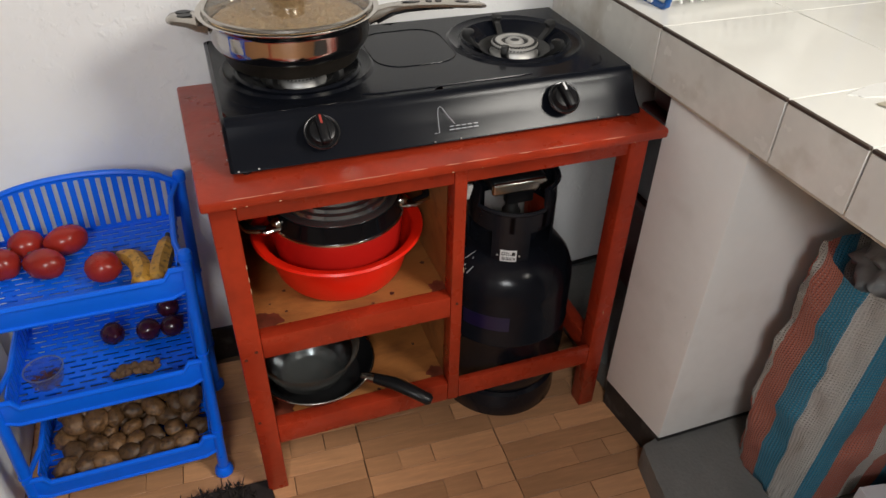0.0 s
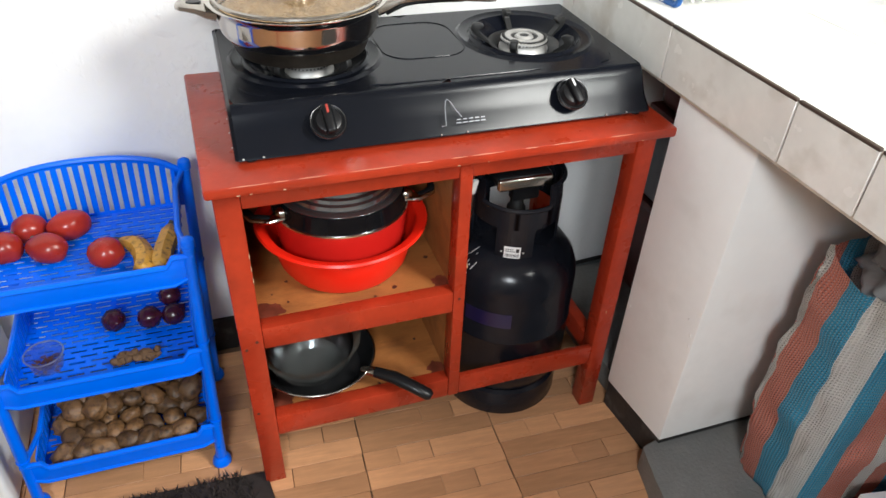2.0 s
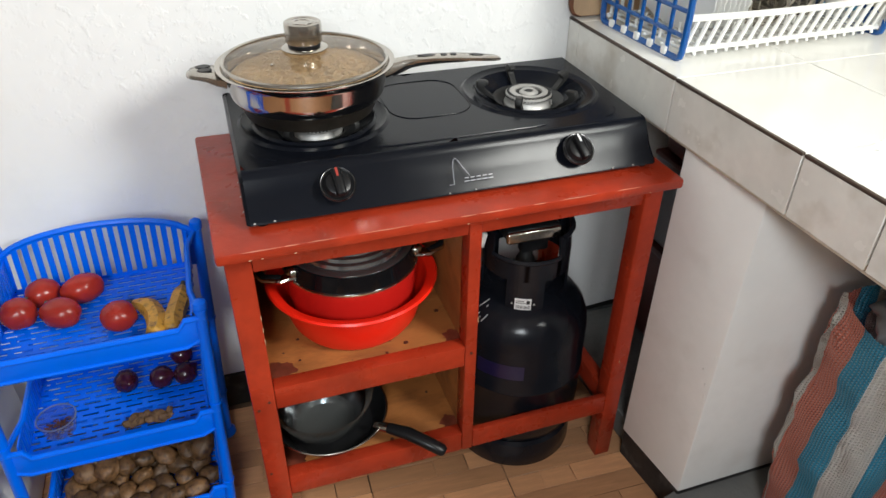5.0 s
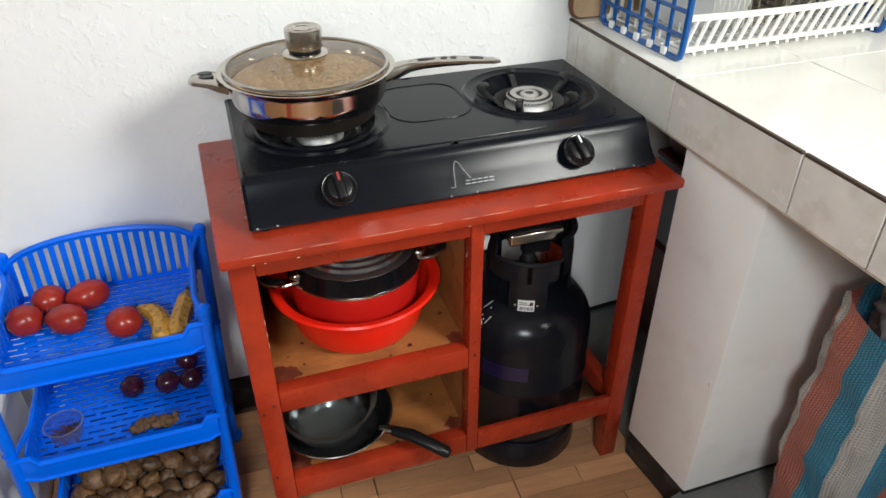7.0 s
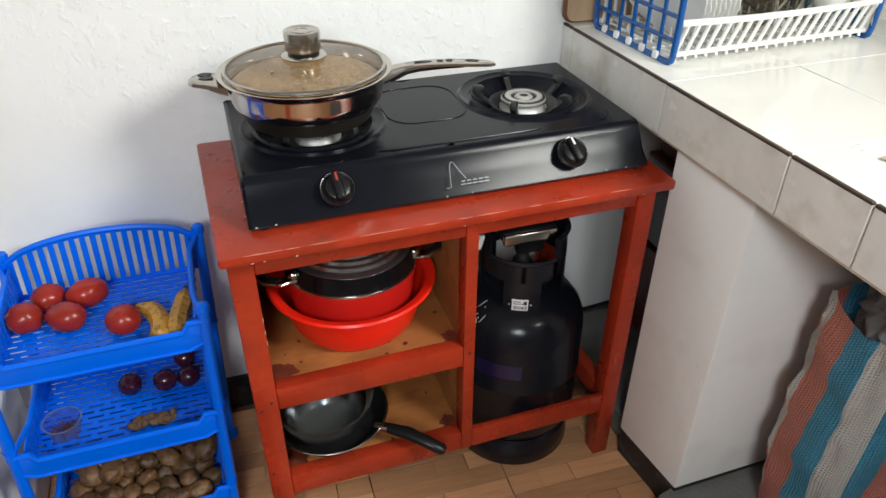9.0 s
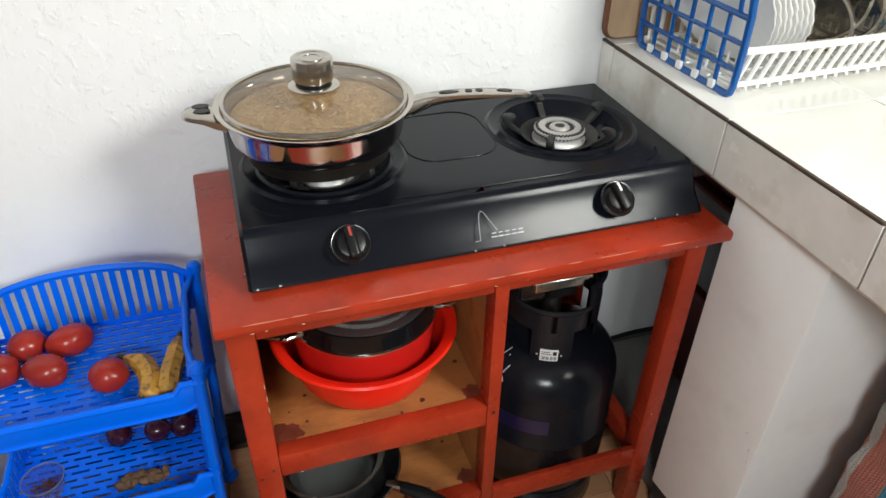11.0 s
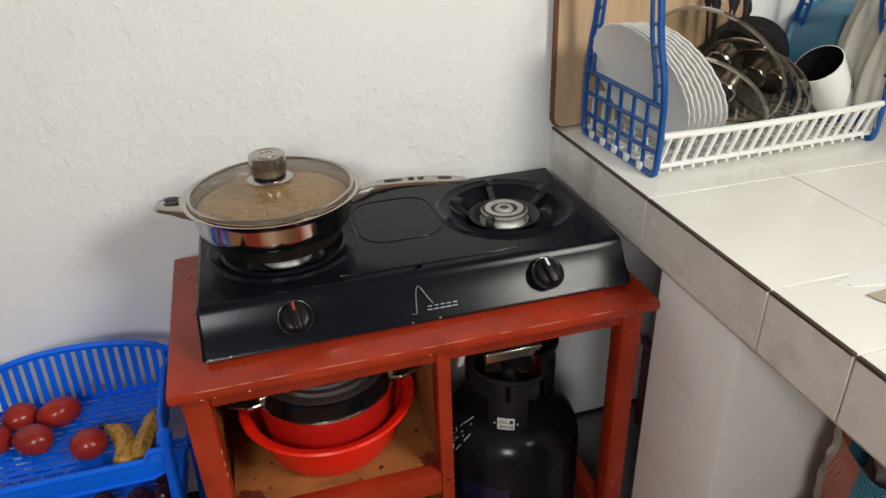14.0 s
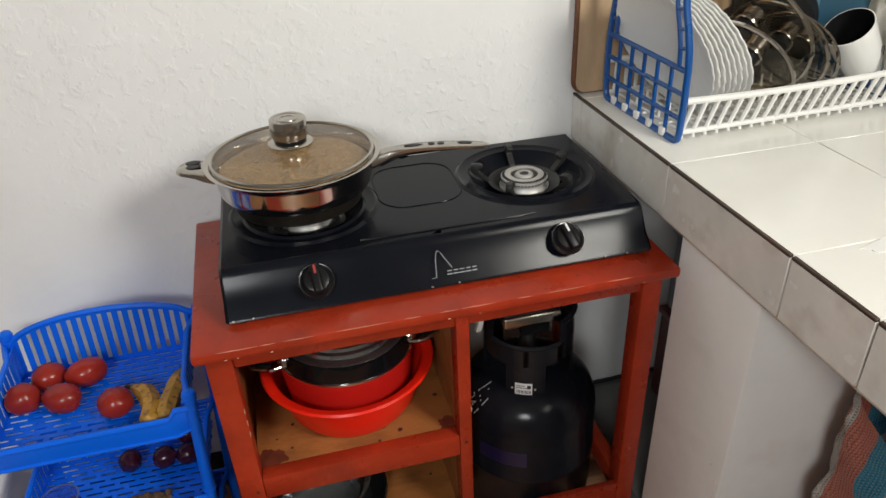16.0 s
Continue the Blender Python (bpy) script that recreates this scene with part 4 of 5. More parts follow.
def lettering(name, text, size, mat, parent, m, bend=None):
    cu = bpy.data.curves.new(name, "FONT")
    cu.body, cu.size, cu.extrude, cu.align_x = text, size, 0.0004, "CENTER"
    ob = bpy.data.objects.new(name, cu)
    dg = bpy.context.evaluated_depsgraph_get()
    scene.collection.objects.link(ob)
    dg.update()
    me = bpy.data.meshes.new_from_object(ob.evaluated_get(dg))
    bpy.data.objects.remove(ob)
    b = bmesh.new()
    b.from_mesh(me)
    bpy.data.meshes.remove(me)
    b.transform(m)
    if bend:
        bend(b)
    return part(name, b, mat, parent, "white painted figures")


def shoulder(z):
    prof = [(0.147, 0.350), (0.144, 0.372), (0.135, 0.395), (0.118, 0.417), (0.09, 0.432)]
    for (r0, z0), (r1, z1) in zip(prof, prof[1:]):
        if z <= z1:
            return r0 + (r1 - r0) * (z - z0) / (z1 - z0)
    return 0.09


def bend_text(b):
    for v in b.verts:
        z = v.co.z
        r = shoulder(max(0.350, z)) + 0.0012
        a = radians(196) + v.co.x / 0.14
        v.co = Vector((CC[0] + r * math.cos(a), CC[1] + r * math.sin(a), z))


lettering("figures", "11.1", 0.026, "white_mark", cyl, pose(0.010, 0, 0.408, 90, 0, 0) @ pose(0, 0, 0, 0, 0, -28), bend_text)
lettering("figures", "24.1", 0.026, "white_mark", cyl, pose(-0.002, 0, 0.384, 90, 0, 0) @ pose(0, 0, 0, 0, 0, -28), bend_text)
solo("cable", tube([(0.72, 1.418, 0.050), (0.82, 1.415, 0.064), (0.905, 1.413, 0.073), (0.98, 1.415, 0.070), (1.05, 1.415, 0.075), (1.16, 1.414, 0.072), (1.3, 1.415, 0.072)], 0.006, 8), "cable", "black cable lying along the grey skirting", "cable")

# ---- basins and pot on the upper shelf ----
SH1, SH2 = 0.4352, 0.1938
BC = (0.257, 1.153)
basin = thing("basin", "bright red plastic basin standing on the plywood shelf", "basin", (*BC, SH1))
k = Matrix.Translation((*BC, SH1))
part("basin_body", lathe([(0, 0.002), (0.106, 0.0), (0.117, 0.004), (0.127, 0.020), (0.140, 0.066), (0.148, 0.098), (0.1445, 0.0985), (0.135, 0.066), (0.122, 0.022), (0.112, 0.008), (0, 0.006)], 72, m=k), "red_plastic", basin)
part("rim", lathe([(0.1445, 0.0985), (0.148, 0.098), (0.160, 0.1015), (0.165, 0.099), (0.1668, 0.103), (0.164, 0.107), (0.150, 0.1045), (0.1445, 0.0985)], 72, m=k), "red_plastic", basin, "broad rolled rim")
solo("bowl", lathe([(0, 0.0), (0.100, 0.0), (0.111, 0.005), (0.118, 0.03), (0.125, 0.09), (0.1285, 0.128), (0.1285, 0.131), (0.125, 0.131), (0.121, 0.09), (0.112, 0.012), (0, 0.006)], 72, m=Matrix.Translation((*BC, SH1 + 0.0075))), "dark_red_plastic", "deep red round bowl standing inside the red basin", "bowl")
pot = thing("cooking_pot", "glossy black pot with steel handles and lid in the red bowl", "pot", (*BC, SH1 + 0.04))
k = Matrix.Translation((*BC, SH1 + 0.03))
part("pot_body", lathe([(0, 0), (0.09, 0), (0.10, 0.008), (0.112, 0.05), (0.119, 0.098), (0.128, 0.1115), (0.1265, 0.118), (0.1225, 0.138), (0.121, 0.144), (0.116, 0.144), (0.112, 0.1), (0.10, 0.012), (0, 0.006)], 72, m=k), "pot_black", pot)
part("pot_rim", lathe([(0.1275, 0.1095), (0.1305, 0.1105), (0.1305, 0.1135), (0.1275, 0.1145)], 72, m=k), "dark_steel", pot, "bright steel rim")
plid = part("pot_lid", lathe([(0.1195, 0.1445), (0.121, 0.148), (0.116, 0.151), (0.106, 0.1515), (0.104, 0.158), (0.097, 0.160), (0.095, 0.166), (0.088, 0.168), (0.086, 0.174), (0.060, 0.178), (0, 0.180)], 72, m=k), "pot_lid_steel", pot, "stepped steel lid")
part("lid_knob", lathe([(0, 0.179), (0.012, 0.179), (0.012, 0.189), (0.024, 0.195), (0.025, 0.205), (0.02, 0.209), (0, 0.210)], 32, m=k), "brushed", plid)
for s in (-1, 1):
    path = [(s * 0.117, -0.046, 0.124), (s * 0.138, -0.052, 0.122), (s * 0.168, -0.040, 0.122), (s * 0.184, 0, 0.124), (s * 0.168, 0.040, 0.122), (s * 0.138, 0.052, 0.122), (s * 0.117, 0.046, 0.124)]
    b = tube(path, [0.015, 0.012, 0.009, 0.009, 0.009, 0.012, 0.015], 12, squash=0.6)
    b.transform(k @ pose(0, 0, 0, 0, 0, 1))
    h = part("handle", b, "steel", pot, "steel loop handle")
    b = tube([Vector(p) + Vector((0, 0, 0.0056)) for p in path[1:-1]], [0.006, 0.007, 0.0075, 0.007, 0.006], 8, squash=0.5)
    b.transform(k @ pose(0, 0, 0, 0, 0, 1))
    part("grip", b, "black_plastic", h, "black grip inlay")
    for y in (-0.046, 0.046):
        part("bracket", blob(0.014, 0.013, 0.017, 1, 0.05, sub=2, m=k @ pose(0, 0, 0, 0, 0, 1) @ Matrix.Translation((s * 0.117, y, 0.126))), "steel", h)

# ---- pan and bowl on the lower shelf ----
FC = (0.177, 1.100)
low = thing("skillet", "worn black non-stick skillet on the lower plywood shelf", "pan", (*FC, SH2))
k = Matrix.Translation((*FC, SH2))
part("pan_body", lathe([(0, 0), (0.085, 0), (0.092, 0.003), (0.106, 0.022), (0.119, 0.040), (0.1225, 0.0425), (0.1225, 0.0445), (0.119, 0.045), (0.104, 0.024), (0.09, 0.006), (0, 0.005)], 64, m=k), "nonstick", low)
part("rim", lathe([(0.1195, 0.0448), (0.1225, 0.0462), (0.1238, 0.0445), (0.1225, 0.0425)], 64, m=k), "brushed", low, "bright worn rim")
e = Vector((0.77, -0.64, 0)).normalized()
pp = [Vector((*FC, SH2)) + e * r + Vector((0, 0, z)) for r, z in ((0.108, 0.036), (0.124, 0.040), (0.138, 0.042), (0.18, 0.044), (0.22, 0.036), (0.256, 0.026), (0.263, 0.024))]
part("ferrule", tube(pp[:3], [0.009, 0.011, 0.011], 12), "brushed", low, "steel ferrule")
part("handle", tube(pp[2:], [0.012, 0.0145, 0.014, 0.0135, 0.008], 12, squash=0.8), "black_plastic", low, "black plastic handle")
bowl = solo("bowl", lathe([(0, 0.0), (0.05, 0.0), (0.056, 0.004), (0.075, 0.03), (0.088, 0.062), (0.091, 0.066), (0.0905, 0.068), (0.087, 0.066), (0.073, 0.032), (0.052, 0.006), (0, 0.004)], 56, m=Matrix.Translation((FC[0] - 0.013, FC[1] - 0.004, SH2 + 0.0075))), "bowl_steel", "dull steel bowl sitting inside the black skillet", "bowl")
solo("bowl", lathe([(0, 0.0), (0.058, 0.0), (0.064, 0.004), (0.080, 0.03), (0.0925, 0.055), (0.0945, 0.058), (0.094, 0.060), (0.091, 0.058), (0.078, 0.032), (0.060, 0.006), (0, 0.004)], 56, m=Matrix.Translation((FC[0] - 0.014, FC[1] - 0.004, SH2 + 0.0215)) @ Matrix.Diagonal((1.13, 1.13, 1.25, 1))), "bowl_glass", "clear glass bowl stacked in the steel bowl", "bowl").visible_shadow = False

# ---- blue vegetable rack ----
rack = thing("vegetable_rack", "bright blue three-tier plastic vegetable rack on the floor", "vegetable rack", (-0.2, 1.19, 0))
RX0, RX1, RY0, RY1 = -0.382, -0.024, 1.064, 1.322
for x, y, h in ((RX0, RY0, 0.585), (RX1, RY0, 0.585), (RX0 + 0.008, RY1, 0.600), (RX1 + 0.004, RY1, 0.594)):
    lean = 0.010 if x == RX0 and y == RY0 else 0
    for z0, z1 in ((0.0, 0.145), (0.145, 0.365), (0.365, h)):
        b = lathe([(0, z0), (0.0105, z0), (0.0112, z0 + 0.01), (0.0100, z1 - 0.006), (0.0125, z1 - 0.004), (0.0125, z1), (0, z1)], 16, m=Matrix.Translation((x, y, 0)))
        part("post", b, "blue_plastic", rack)
    part("finial", lathe([(0, h), (0.0115, h), (0.013, h + 0.006), (0.011, h + 0.013), (0.005, h + 0.017), (0, h + 0.018)], 16, m=Matrix.Translation((x, y, 0))), "blue_plastic", rack)
    part("foot", lathe([(0, 0.0), (0.016, 0.0), (0.020, 0.006), (0.019, 0.016), (0.013, 0.024), (0, 0.026)], 20, m=Matrix.Translation((x, y - 0.0, 0))), "blue_plastic", rack)


def slot_wall(u0, u1, z0, top, n, axis, w, th=0.003, foot=0.008, head=0.009):
    """A wall with upright slots; top(u) is its upper edge. axis 'y': spans x at y = w; 'x': spans y at x = w."""
    b = bmesh.new()
    pitch = (u1 - u0) / n

    def quad(a0, a1, zl0, zl1, zh0, zh1):
        ps = [(a0, zl0), (a1, zl1), (a1, zh1), (a0, zh0)]
        extrude_outline(ps, axis, w - th / 2, w + th / 2, bm=b)
    for i in range(n):
        a0, a1, s = u0 + i * pitch, u0 + (i + 1) * pitch, pitch * 0.28
        quad(a0, a0 + s, z0, z0, top(a0), top(a0 + s))
        quad(a1 - s, a1, z0, z0, top(a1 - s), top(a1))
        quad(a0 + s, a1 - s, z0, z0, z0 + foot, z0 + foot)
        quad(a0 + s, a1 - s, top(a0 + s) - head, top(a1 - s) - head, top(a0 + s), top(a1 - s))
    bmesh.ops.remove_doubles(b, verts=b.verts, dist=0.0001)
    return b


def slot_floor(x0, x1, y0, y1, z, rows=15, n=8, th=0.003):
    """A floor of bars with staggered slots between them."""
    b = bmesh.new()
    pitch = (y1 - y0) / rows
    for i in range(rows + 1):
        y = y0 + i * pitch
        box(x0, x1, y - pitch * 0.29, y + pitch * 0.29, z, z + th, bm=b)
    step = (x1 - x0) / n
    for i in range(rows):
        y = y0 + (i + 0.5) * pitch
        for j in range(n + 1):
            x = x0 + (j + (0.5 if i % 2 else 0)) * step
            if x <= x1 + 0.001:
                box(x - 0.005, x + 0.005, y - pitch * 0.26, y + pitch * 0.26, z, z + th, bm=b)
    return b


for tier, fz in enumerate((0.508, 0.288, 0.072)):
    x0, x1, y0, y1 = RX0 + 0.020, RX1 - 0.018, RY0 + 0.012, RY1 - 0.006
    tray = part("tray", slot_floor(x0, x1, y0, y1, fz), "blue_plastic", rack, "slotted blue tray")
    if tier == 0:
        def back(u):
            k = (u - (x0 + x1) / 2) / ((x1 - x0) / 2)
            return fz + 0.075 + 0.050 * math.sqrt(max(0, 1 - k * k * 0.92))
        part("back_wall", slot_wall(x0, x1, fz, back, 17, "y", y1 + 0.003), "blue_plastic", tray, "arched slotted back")
        path = [(x0 + (x1 - x0) * i / 24, y1 + 0.003, back(x0 + (x1 - x0) * i / 24)) for i in range(25)]
        part("back_rim", tube([(RX0 + 0.012, y1 + 0.003, fz + 0.082)] + path + [(RX1 - 0.006, y1 + 0.003, fz + 0.082)], 0.006, 8), "blue_plastic", tray)
        for sx, ex in ((x0, RX0 + 0.006), (x1, RX1)):
            part("back_web", box(min(sx, ex), max(sx, ex), y1 + 0.0015, y1 + 0.0045, fz, fz + 0.083), "blue_plastic", tray)
    else:
        low_back = slot_floor(x0, x1, 0.0, 0.062, 0.0, 6, 8)
        low_back.transform(Matrix.Translation((0, y1 + 0.0045, fz)) @ pose(0, 0, 0, 90))
        part("back_wall", low_back, "blue_plastic", tray, "back with staggered slots")
        part("back_rim", tube([(RX0 + 0.008, y1 + 0.003, fz + 0.068), (RX1, y1 + 0.003, fz + 0.068)], 0.005, 8), "blue_plastic", tray)
    for sx, px in ((x0 - 0.002, RX0), (x1 + 0.002, RX1)):
        def side_top(u):
            k = (u - y0) / (y1 - y0)
            return fz + 0.058 + (0.022 * k if tier == 0 else 0.008 * k)
        part("side_wall", slot_wall(y0, y1, fz, side_top, 12, "x", sx), "blue_plastic", tray)
        part("side_rim", tube([(px, RY0, fz + 0.060), (sx, y0 + 0.06, fz + 0.062), (sx, y1 - 0.05, side_top(y1 - 0.05)), (px, RY1, side_top(y1))], 0.0058, 8), "blue_plastic", tray)
    # front lip: raised at both ends, with a bead along its top
    prof = [(RX0 - 0.008, fz + 0.058), (RX0 + 0.028, fz + 0.058), (RX0 + 0.040, fz + 0.040), (RX1 - 0.040, fz + 0.040), (RX1 - 0.028, fz + 0.058), (RX1 + 0.006, fz + 0.058)]
    lo = [(RX1 + 0.006, fz + 0.016), (RX1 - 0.03, fz - 0.001), (RX0 + 0.03, fz - 0.001), (RX0 - 0.008, fz + 0.016)]
    lip = part("front_lip", extrude_outline(prof + lo, "y", RY0 - 0.004, RY0 + 0.001, 0.0012), "blue_plastic", tray, "smooth front lip")
    part("lip_bead", tube([(x, RY0 - 0.0045, z) for x, z in prof], 0.0055, 8), "blue_plastic", lip)
    part("lip_bead", tube([(x, RY0 - 0.003, z) for x, z in lo], 0.004, 8), "blue_plastic", lip)



def lean(z):
    """The loaded rack leans a little towards the table at its top."""
    return -0.052 * (0.56 - z)


for ob in rack.children_recursive:
    for v in ob.data.vertices:
        v.co.x += lean(v.co.z)

# ---- vegetables ----
TF = 0.5112
for i, (x, y, rx, ry, rz, turn) in enumerate(((-0.335, 1.207, 0.031, 0.030, 0.0285, 10), (-0.302, 1.262, 0.032, 0.028, 0.027, 40), (-0.233, 1.253, 0.038, 0.028, 0.028, 20), (-0.264, 1.188, 0.036, 0.029, 0.0275, -25), (-0.166, 1.146, 0.031, 0.030, 0.0275, 5))):
    t = thing("tomato", "ripe dark red tomato lying on the blue tray", "tomato", (x, y, TF), group="tomatoes on the top tray")
    part("flesh", blob(rx, ry, rz, i + 1, 0.10, 1.6, m=Matrix.Translation((x, y, TF + rz * 0.97)) @ pose(0, 0, 0, 0, 0, turn)), "tomato", t)
    part("scar", blob(0.004, 0.004, 0.001, i, 0.4, sub=1, m=Matrix.Translation((x + rx * 0.55 * math.cos(i), y + 0.4 * ry, TF + rz * 1.72))), "stalk", t)


def banana(path):
    x, y = path[1]
    t = thing("banana", "ripe yellow banana with black speckles on the blue tray", "banana", (x, y, TF), group="bananas on the top tray")
    ctrl = [Vector((u, v, TF + 0.0185)) for u, v in path]
    pts = []
    for i in range(len(ctrl) - 1):
        p0, p1, p2, p3 = ctrl[max(i - 1, 0)], ctrl[i], ctrl[i + 1], ctrl[min(i + 2, len(ctrl) - 1)]
        for j in range(5):
            f = j / 5
            pts.append(0.5 * (2 * p1 + (p2 - p0) * f + (2 * p0 - 5 * p1 + 4 * p2 - p3) * f * f + (3 * p1 - p0 - 3 * p2 + p3) * f ** 3))
    pts.append(ctrl[-1])
    n = len(pts) - 1
    rs = [0.0185 * min(1, 0.32 + 3.0 * i / n, 0.35 + 4.5 * (1 - i / n)) for i in range(n + 1)]
    part("peel", tube(pts, rs, 7), "banana", t, angle=40)
    d0 = (pts[0] - pts[1]).normalized()
    part("stalk", tube([pts[0], pts[0] + d0 * 0.014], [0.0055, 0.0045], 6), "stalk", t)


banana([(-0.145, 1.190), (-0.118, 1.168), (-0.104, 1.132), (-0.103, 1.095), (-0.112, 1.078)])
banana([(-0.058, 1.215), (-0.062, 1.180), (-0.071, 1.140), (-0.076, 1.102), (-0.074, 1.080)])
OF = 0.2912
for i, (x, y, r, turn) in enumerate(((-0.208, 1.218, 0.0235, 20), (-0.140, 1.208, 0.0235, 70), (-0.093, 1.205, 0.023, 120), (-0.099, 1.268, 0.023, 200))):
    t = thing("onion", "small dark purple red onion on the blue tray", "onion", (x, y + 0.012, OF), group="onions on the middle tray")
    m = Matrix.Translation((x, y + 0.012, OF + r * 0.93)) @ pose(0, 0, 0, 70, 0, turn)
    part("bulb", lathe([(0, -r), (r * 0.4, -r * 0.93), (r * 0.8, -r * 0.6), (r, -0.05 * r), (r * 0.9, r * 0.5), (r * 0.5, r * 0.9), (r * 0.2, r * 1.15), (0, r * 1.35)], 24, 0.0006, 7, m=m), "onion", t)
    part("root", lathe([(0, -r * 1.02), (0.004, -r * 1.01), (0.005, -r * 0.96), (0, -r * 0.96)], 8, m=m), "ginger", t)
for i, (x, y, turn) in enumerate(((-0.186, 1.124, 20), (-0.145, 1.122, -15))):
    t = thing("ginger_root", "knobbly brown piece of ginger root on the tray", "ginger", (x, y, OF), group="ginger on the middle tray")
    b = blob(0.022, 0.012, 0.010, i + 3, 0.5, 2.5, m=Matrix.Translation((x, y, OF + 0.010)) @ pose(0, 0, 0, 0, 0, turn))
    for j in range(4):
        blob(0.009, 0.007, 0.008, i * 5 + j, 0.4, 2.5, sub=2, m=Matrix.Translation((x - 0.018 + j * 0.012, y + (0.008 if j % 2 else -0.007), OF + 0.013)) @ pose(0, 0, 0, 0, 20, 30 * j), bm=b)
    part("root", b, "ginger", t)
CUPX = -0.326
cup = thing("spice_cup", "clear plastic cup with dried brown cloves inside", "cup", (CUPX, 1.152, OF))
k = Matrix.Translation((CUPX, 1.152, OF))
c = part("cup", lathe([(0, 0.0), (0.026, 0.0), (0.0275, 0.002), (0.0335, 0.034), (0.0355, 0.035), (0.0355, 0.037), (0.0328, 0.0365), (0.0265, 0.003), (0, 0.0015)], 40, m=k), "clear_plastic", cup)
c.visible_shadow = False
part("rim", lathe([(0.0335, 0.0345), (0.0358, 0.0350), (0.0362, 0.0365), (0.0345, 0.0378), (0.0330, 0.0368), (0.0335, 0.0345)], 40, m=k), "clear_rim", cup, "rolled rim with its highlight in the pale tint")
rng = random.Random(3)
b = bmesh.new()
for i in range(60):
    a, r = rng.uniform(0, 6.28), 0.023 * math.sqrt(rng.random())
    p = Vector((CUPX + r * math.cos(a), 1.152 + r * math.sin(a), OF + rng.uniform(0.004, 0.013)))
    q = p + Vector((rng.uniform(-1, 1), rng.uniform(-1, 1), rng.uniform(-0.3, 0.5))).normalized() * 0.009
    tube([p, q], [0.0017, 0.0010], 5, bm=b)
tagged(part("cloves", b, "spice", cup, "dried brown cloves"), kind="stuff")
rng = random.Random(12)
PF = 0.0755
shapes = []
for i in range(6):
    me = mesh_of("potato", blob(1, 0.82 + 0.03 * (i % 3), 0.76 + 0.03 * (i % 2), i + 20, 0.22, 1.8, 3, fine=0.03), "potato")
    shapes.append(me)
# a heap settled layer by layer on the tray, higher at the back
for layer in range(3):
    for row in range(7):
        for col in range(9):
            x = RX0 - 0.012 + 0.048 + col * 0.0395 + rng.uniform(-0.006, 0.006) + (0.017 if (row + layer) % 2 else 0)
            y = RY0 + 0.034 + row * 0.0375 + rng.uniform(-0.006, 0.006) + 0.012 * layer
            if layer and y < RY0 + 0.062 + layer * 0.045:
                continue
            if not (RX0 + 0.042 < x + 0.012 < RX1 - 0.042 and y < RY1 - 0.034):
                continue
            r = rng.uniform(0.0185, 0.0265)
            z = PF + r * 0.8 + layer * 0.030
            ob = new("potato", shapes[rng.randrange(6)])
            ob.matrix_basis = Matrix.Translation((x, y, z)) @ pose(0, 0, 0, rng.uniform(-40, 40), rng.uniform(-30, 30), rng.uniform(0, 360)) @ Matrix.Diagonal((r * 1.22, r * 1.12, r * 1.08, 1))
            tagged(ob, "unwashed brown potato heaped in the bottom tray", "potato", "potatoes in the bottom tray")

# ---- dish rack on the counter ----
CZ = COUNTER_Z + 0.0008
D = Matrix.Translation((0.876, 1.094, CZ)) @ pose(0, 0, 0, 0, 0, 1.9)
DL, DW = 0.485, 0.270
dish = thing("dish_rack", "white plastic dish rack with dark blue lattice ends", "dish rack", tuple(D.translation))


def dpart(name, b, mat, parent, label=""):
    b.transform(D)
    return part(name, b, mat, parent, label)


def rack_end(x, th=0.008):
    """The lattice end: wide and gridded below, two curved uprights above."""
    b = bmesh.new()
    front = [(0.012, 0.002), (0.003, 0.008), (0.0, 0.02), (-0.002, 0.08), (-0.001, 0.13), (0.004, 0.165), (0.014, 0.195), (0.026, 0.225), (0.034, 0.26), (0.040, 0.30), (0.06, 0.335), (0.10, 0.35)]
    rear = [(DW - u if i < 6 else DW - u * 0.7, v) for i, (u, v) in enumerate(front)]
    outer = [(x, u, v) for u, v in front] + [(x, u, v) for u, v in rear[::-1]]
    tube(outer, 0.0062, 8, True, bm=b)
    inner = [(x, u + 0.026, v) for u, v in front[4:11]]
    tube(inner, 0.004, 8, bm=b)
    tube([(x, u - 0.024, v) for u, v in rear[4:11]], 0.004, 8, bm=b)
    for i in range(5, 11):
        u, v = front[i]
        tube([(x, u, v), (x, u + 0.026, v - 0.004)], 0.0032, 6, bm=b)
        u, v = rear[i]
        tube([(x, u, v), (x, u - 0.024, v - 0.004)], 0.0032, 6, bm=b)
    tube([(x, -0.001, 0.128), (x, DW * 0.5, 0.130), (x, DW, 0.132)], 0.005, 8, bm=b)
    for z in (0.045, 0.088):
        tube([(x, 0.0, z), (x, DW, z)], 0.0042, 6, bm=b)
    for i in range(1, 6):
        y = DW * i / 6
        tube([(x, y, 0.004), (x, y, 0.130)], 0.0042, 6, bm=b)
    tube([(x, 0.008, 0.004), (x, DW - 0.008, 0.004)], 0.0052, 8, bm=b)
    return b


dpart("end_panel", rack_end(0.0), "rack_blue", dish, "dark blue lattice end panel")
dpart("end_panel", rack_end(DL), "rack_blue", dish, "dark blue lattice end panel")


def rail_z(k):
    return 0.073 + 0.005 * (2 * k - 1) ** 2


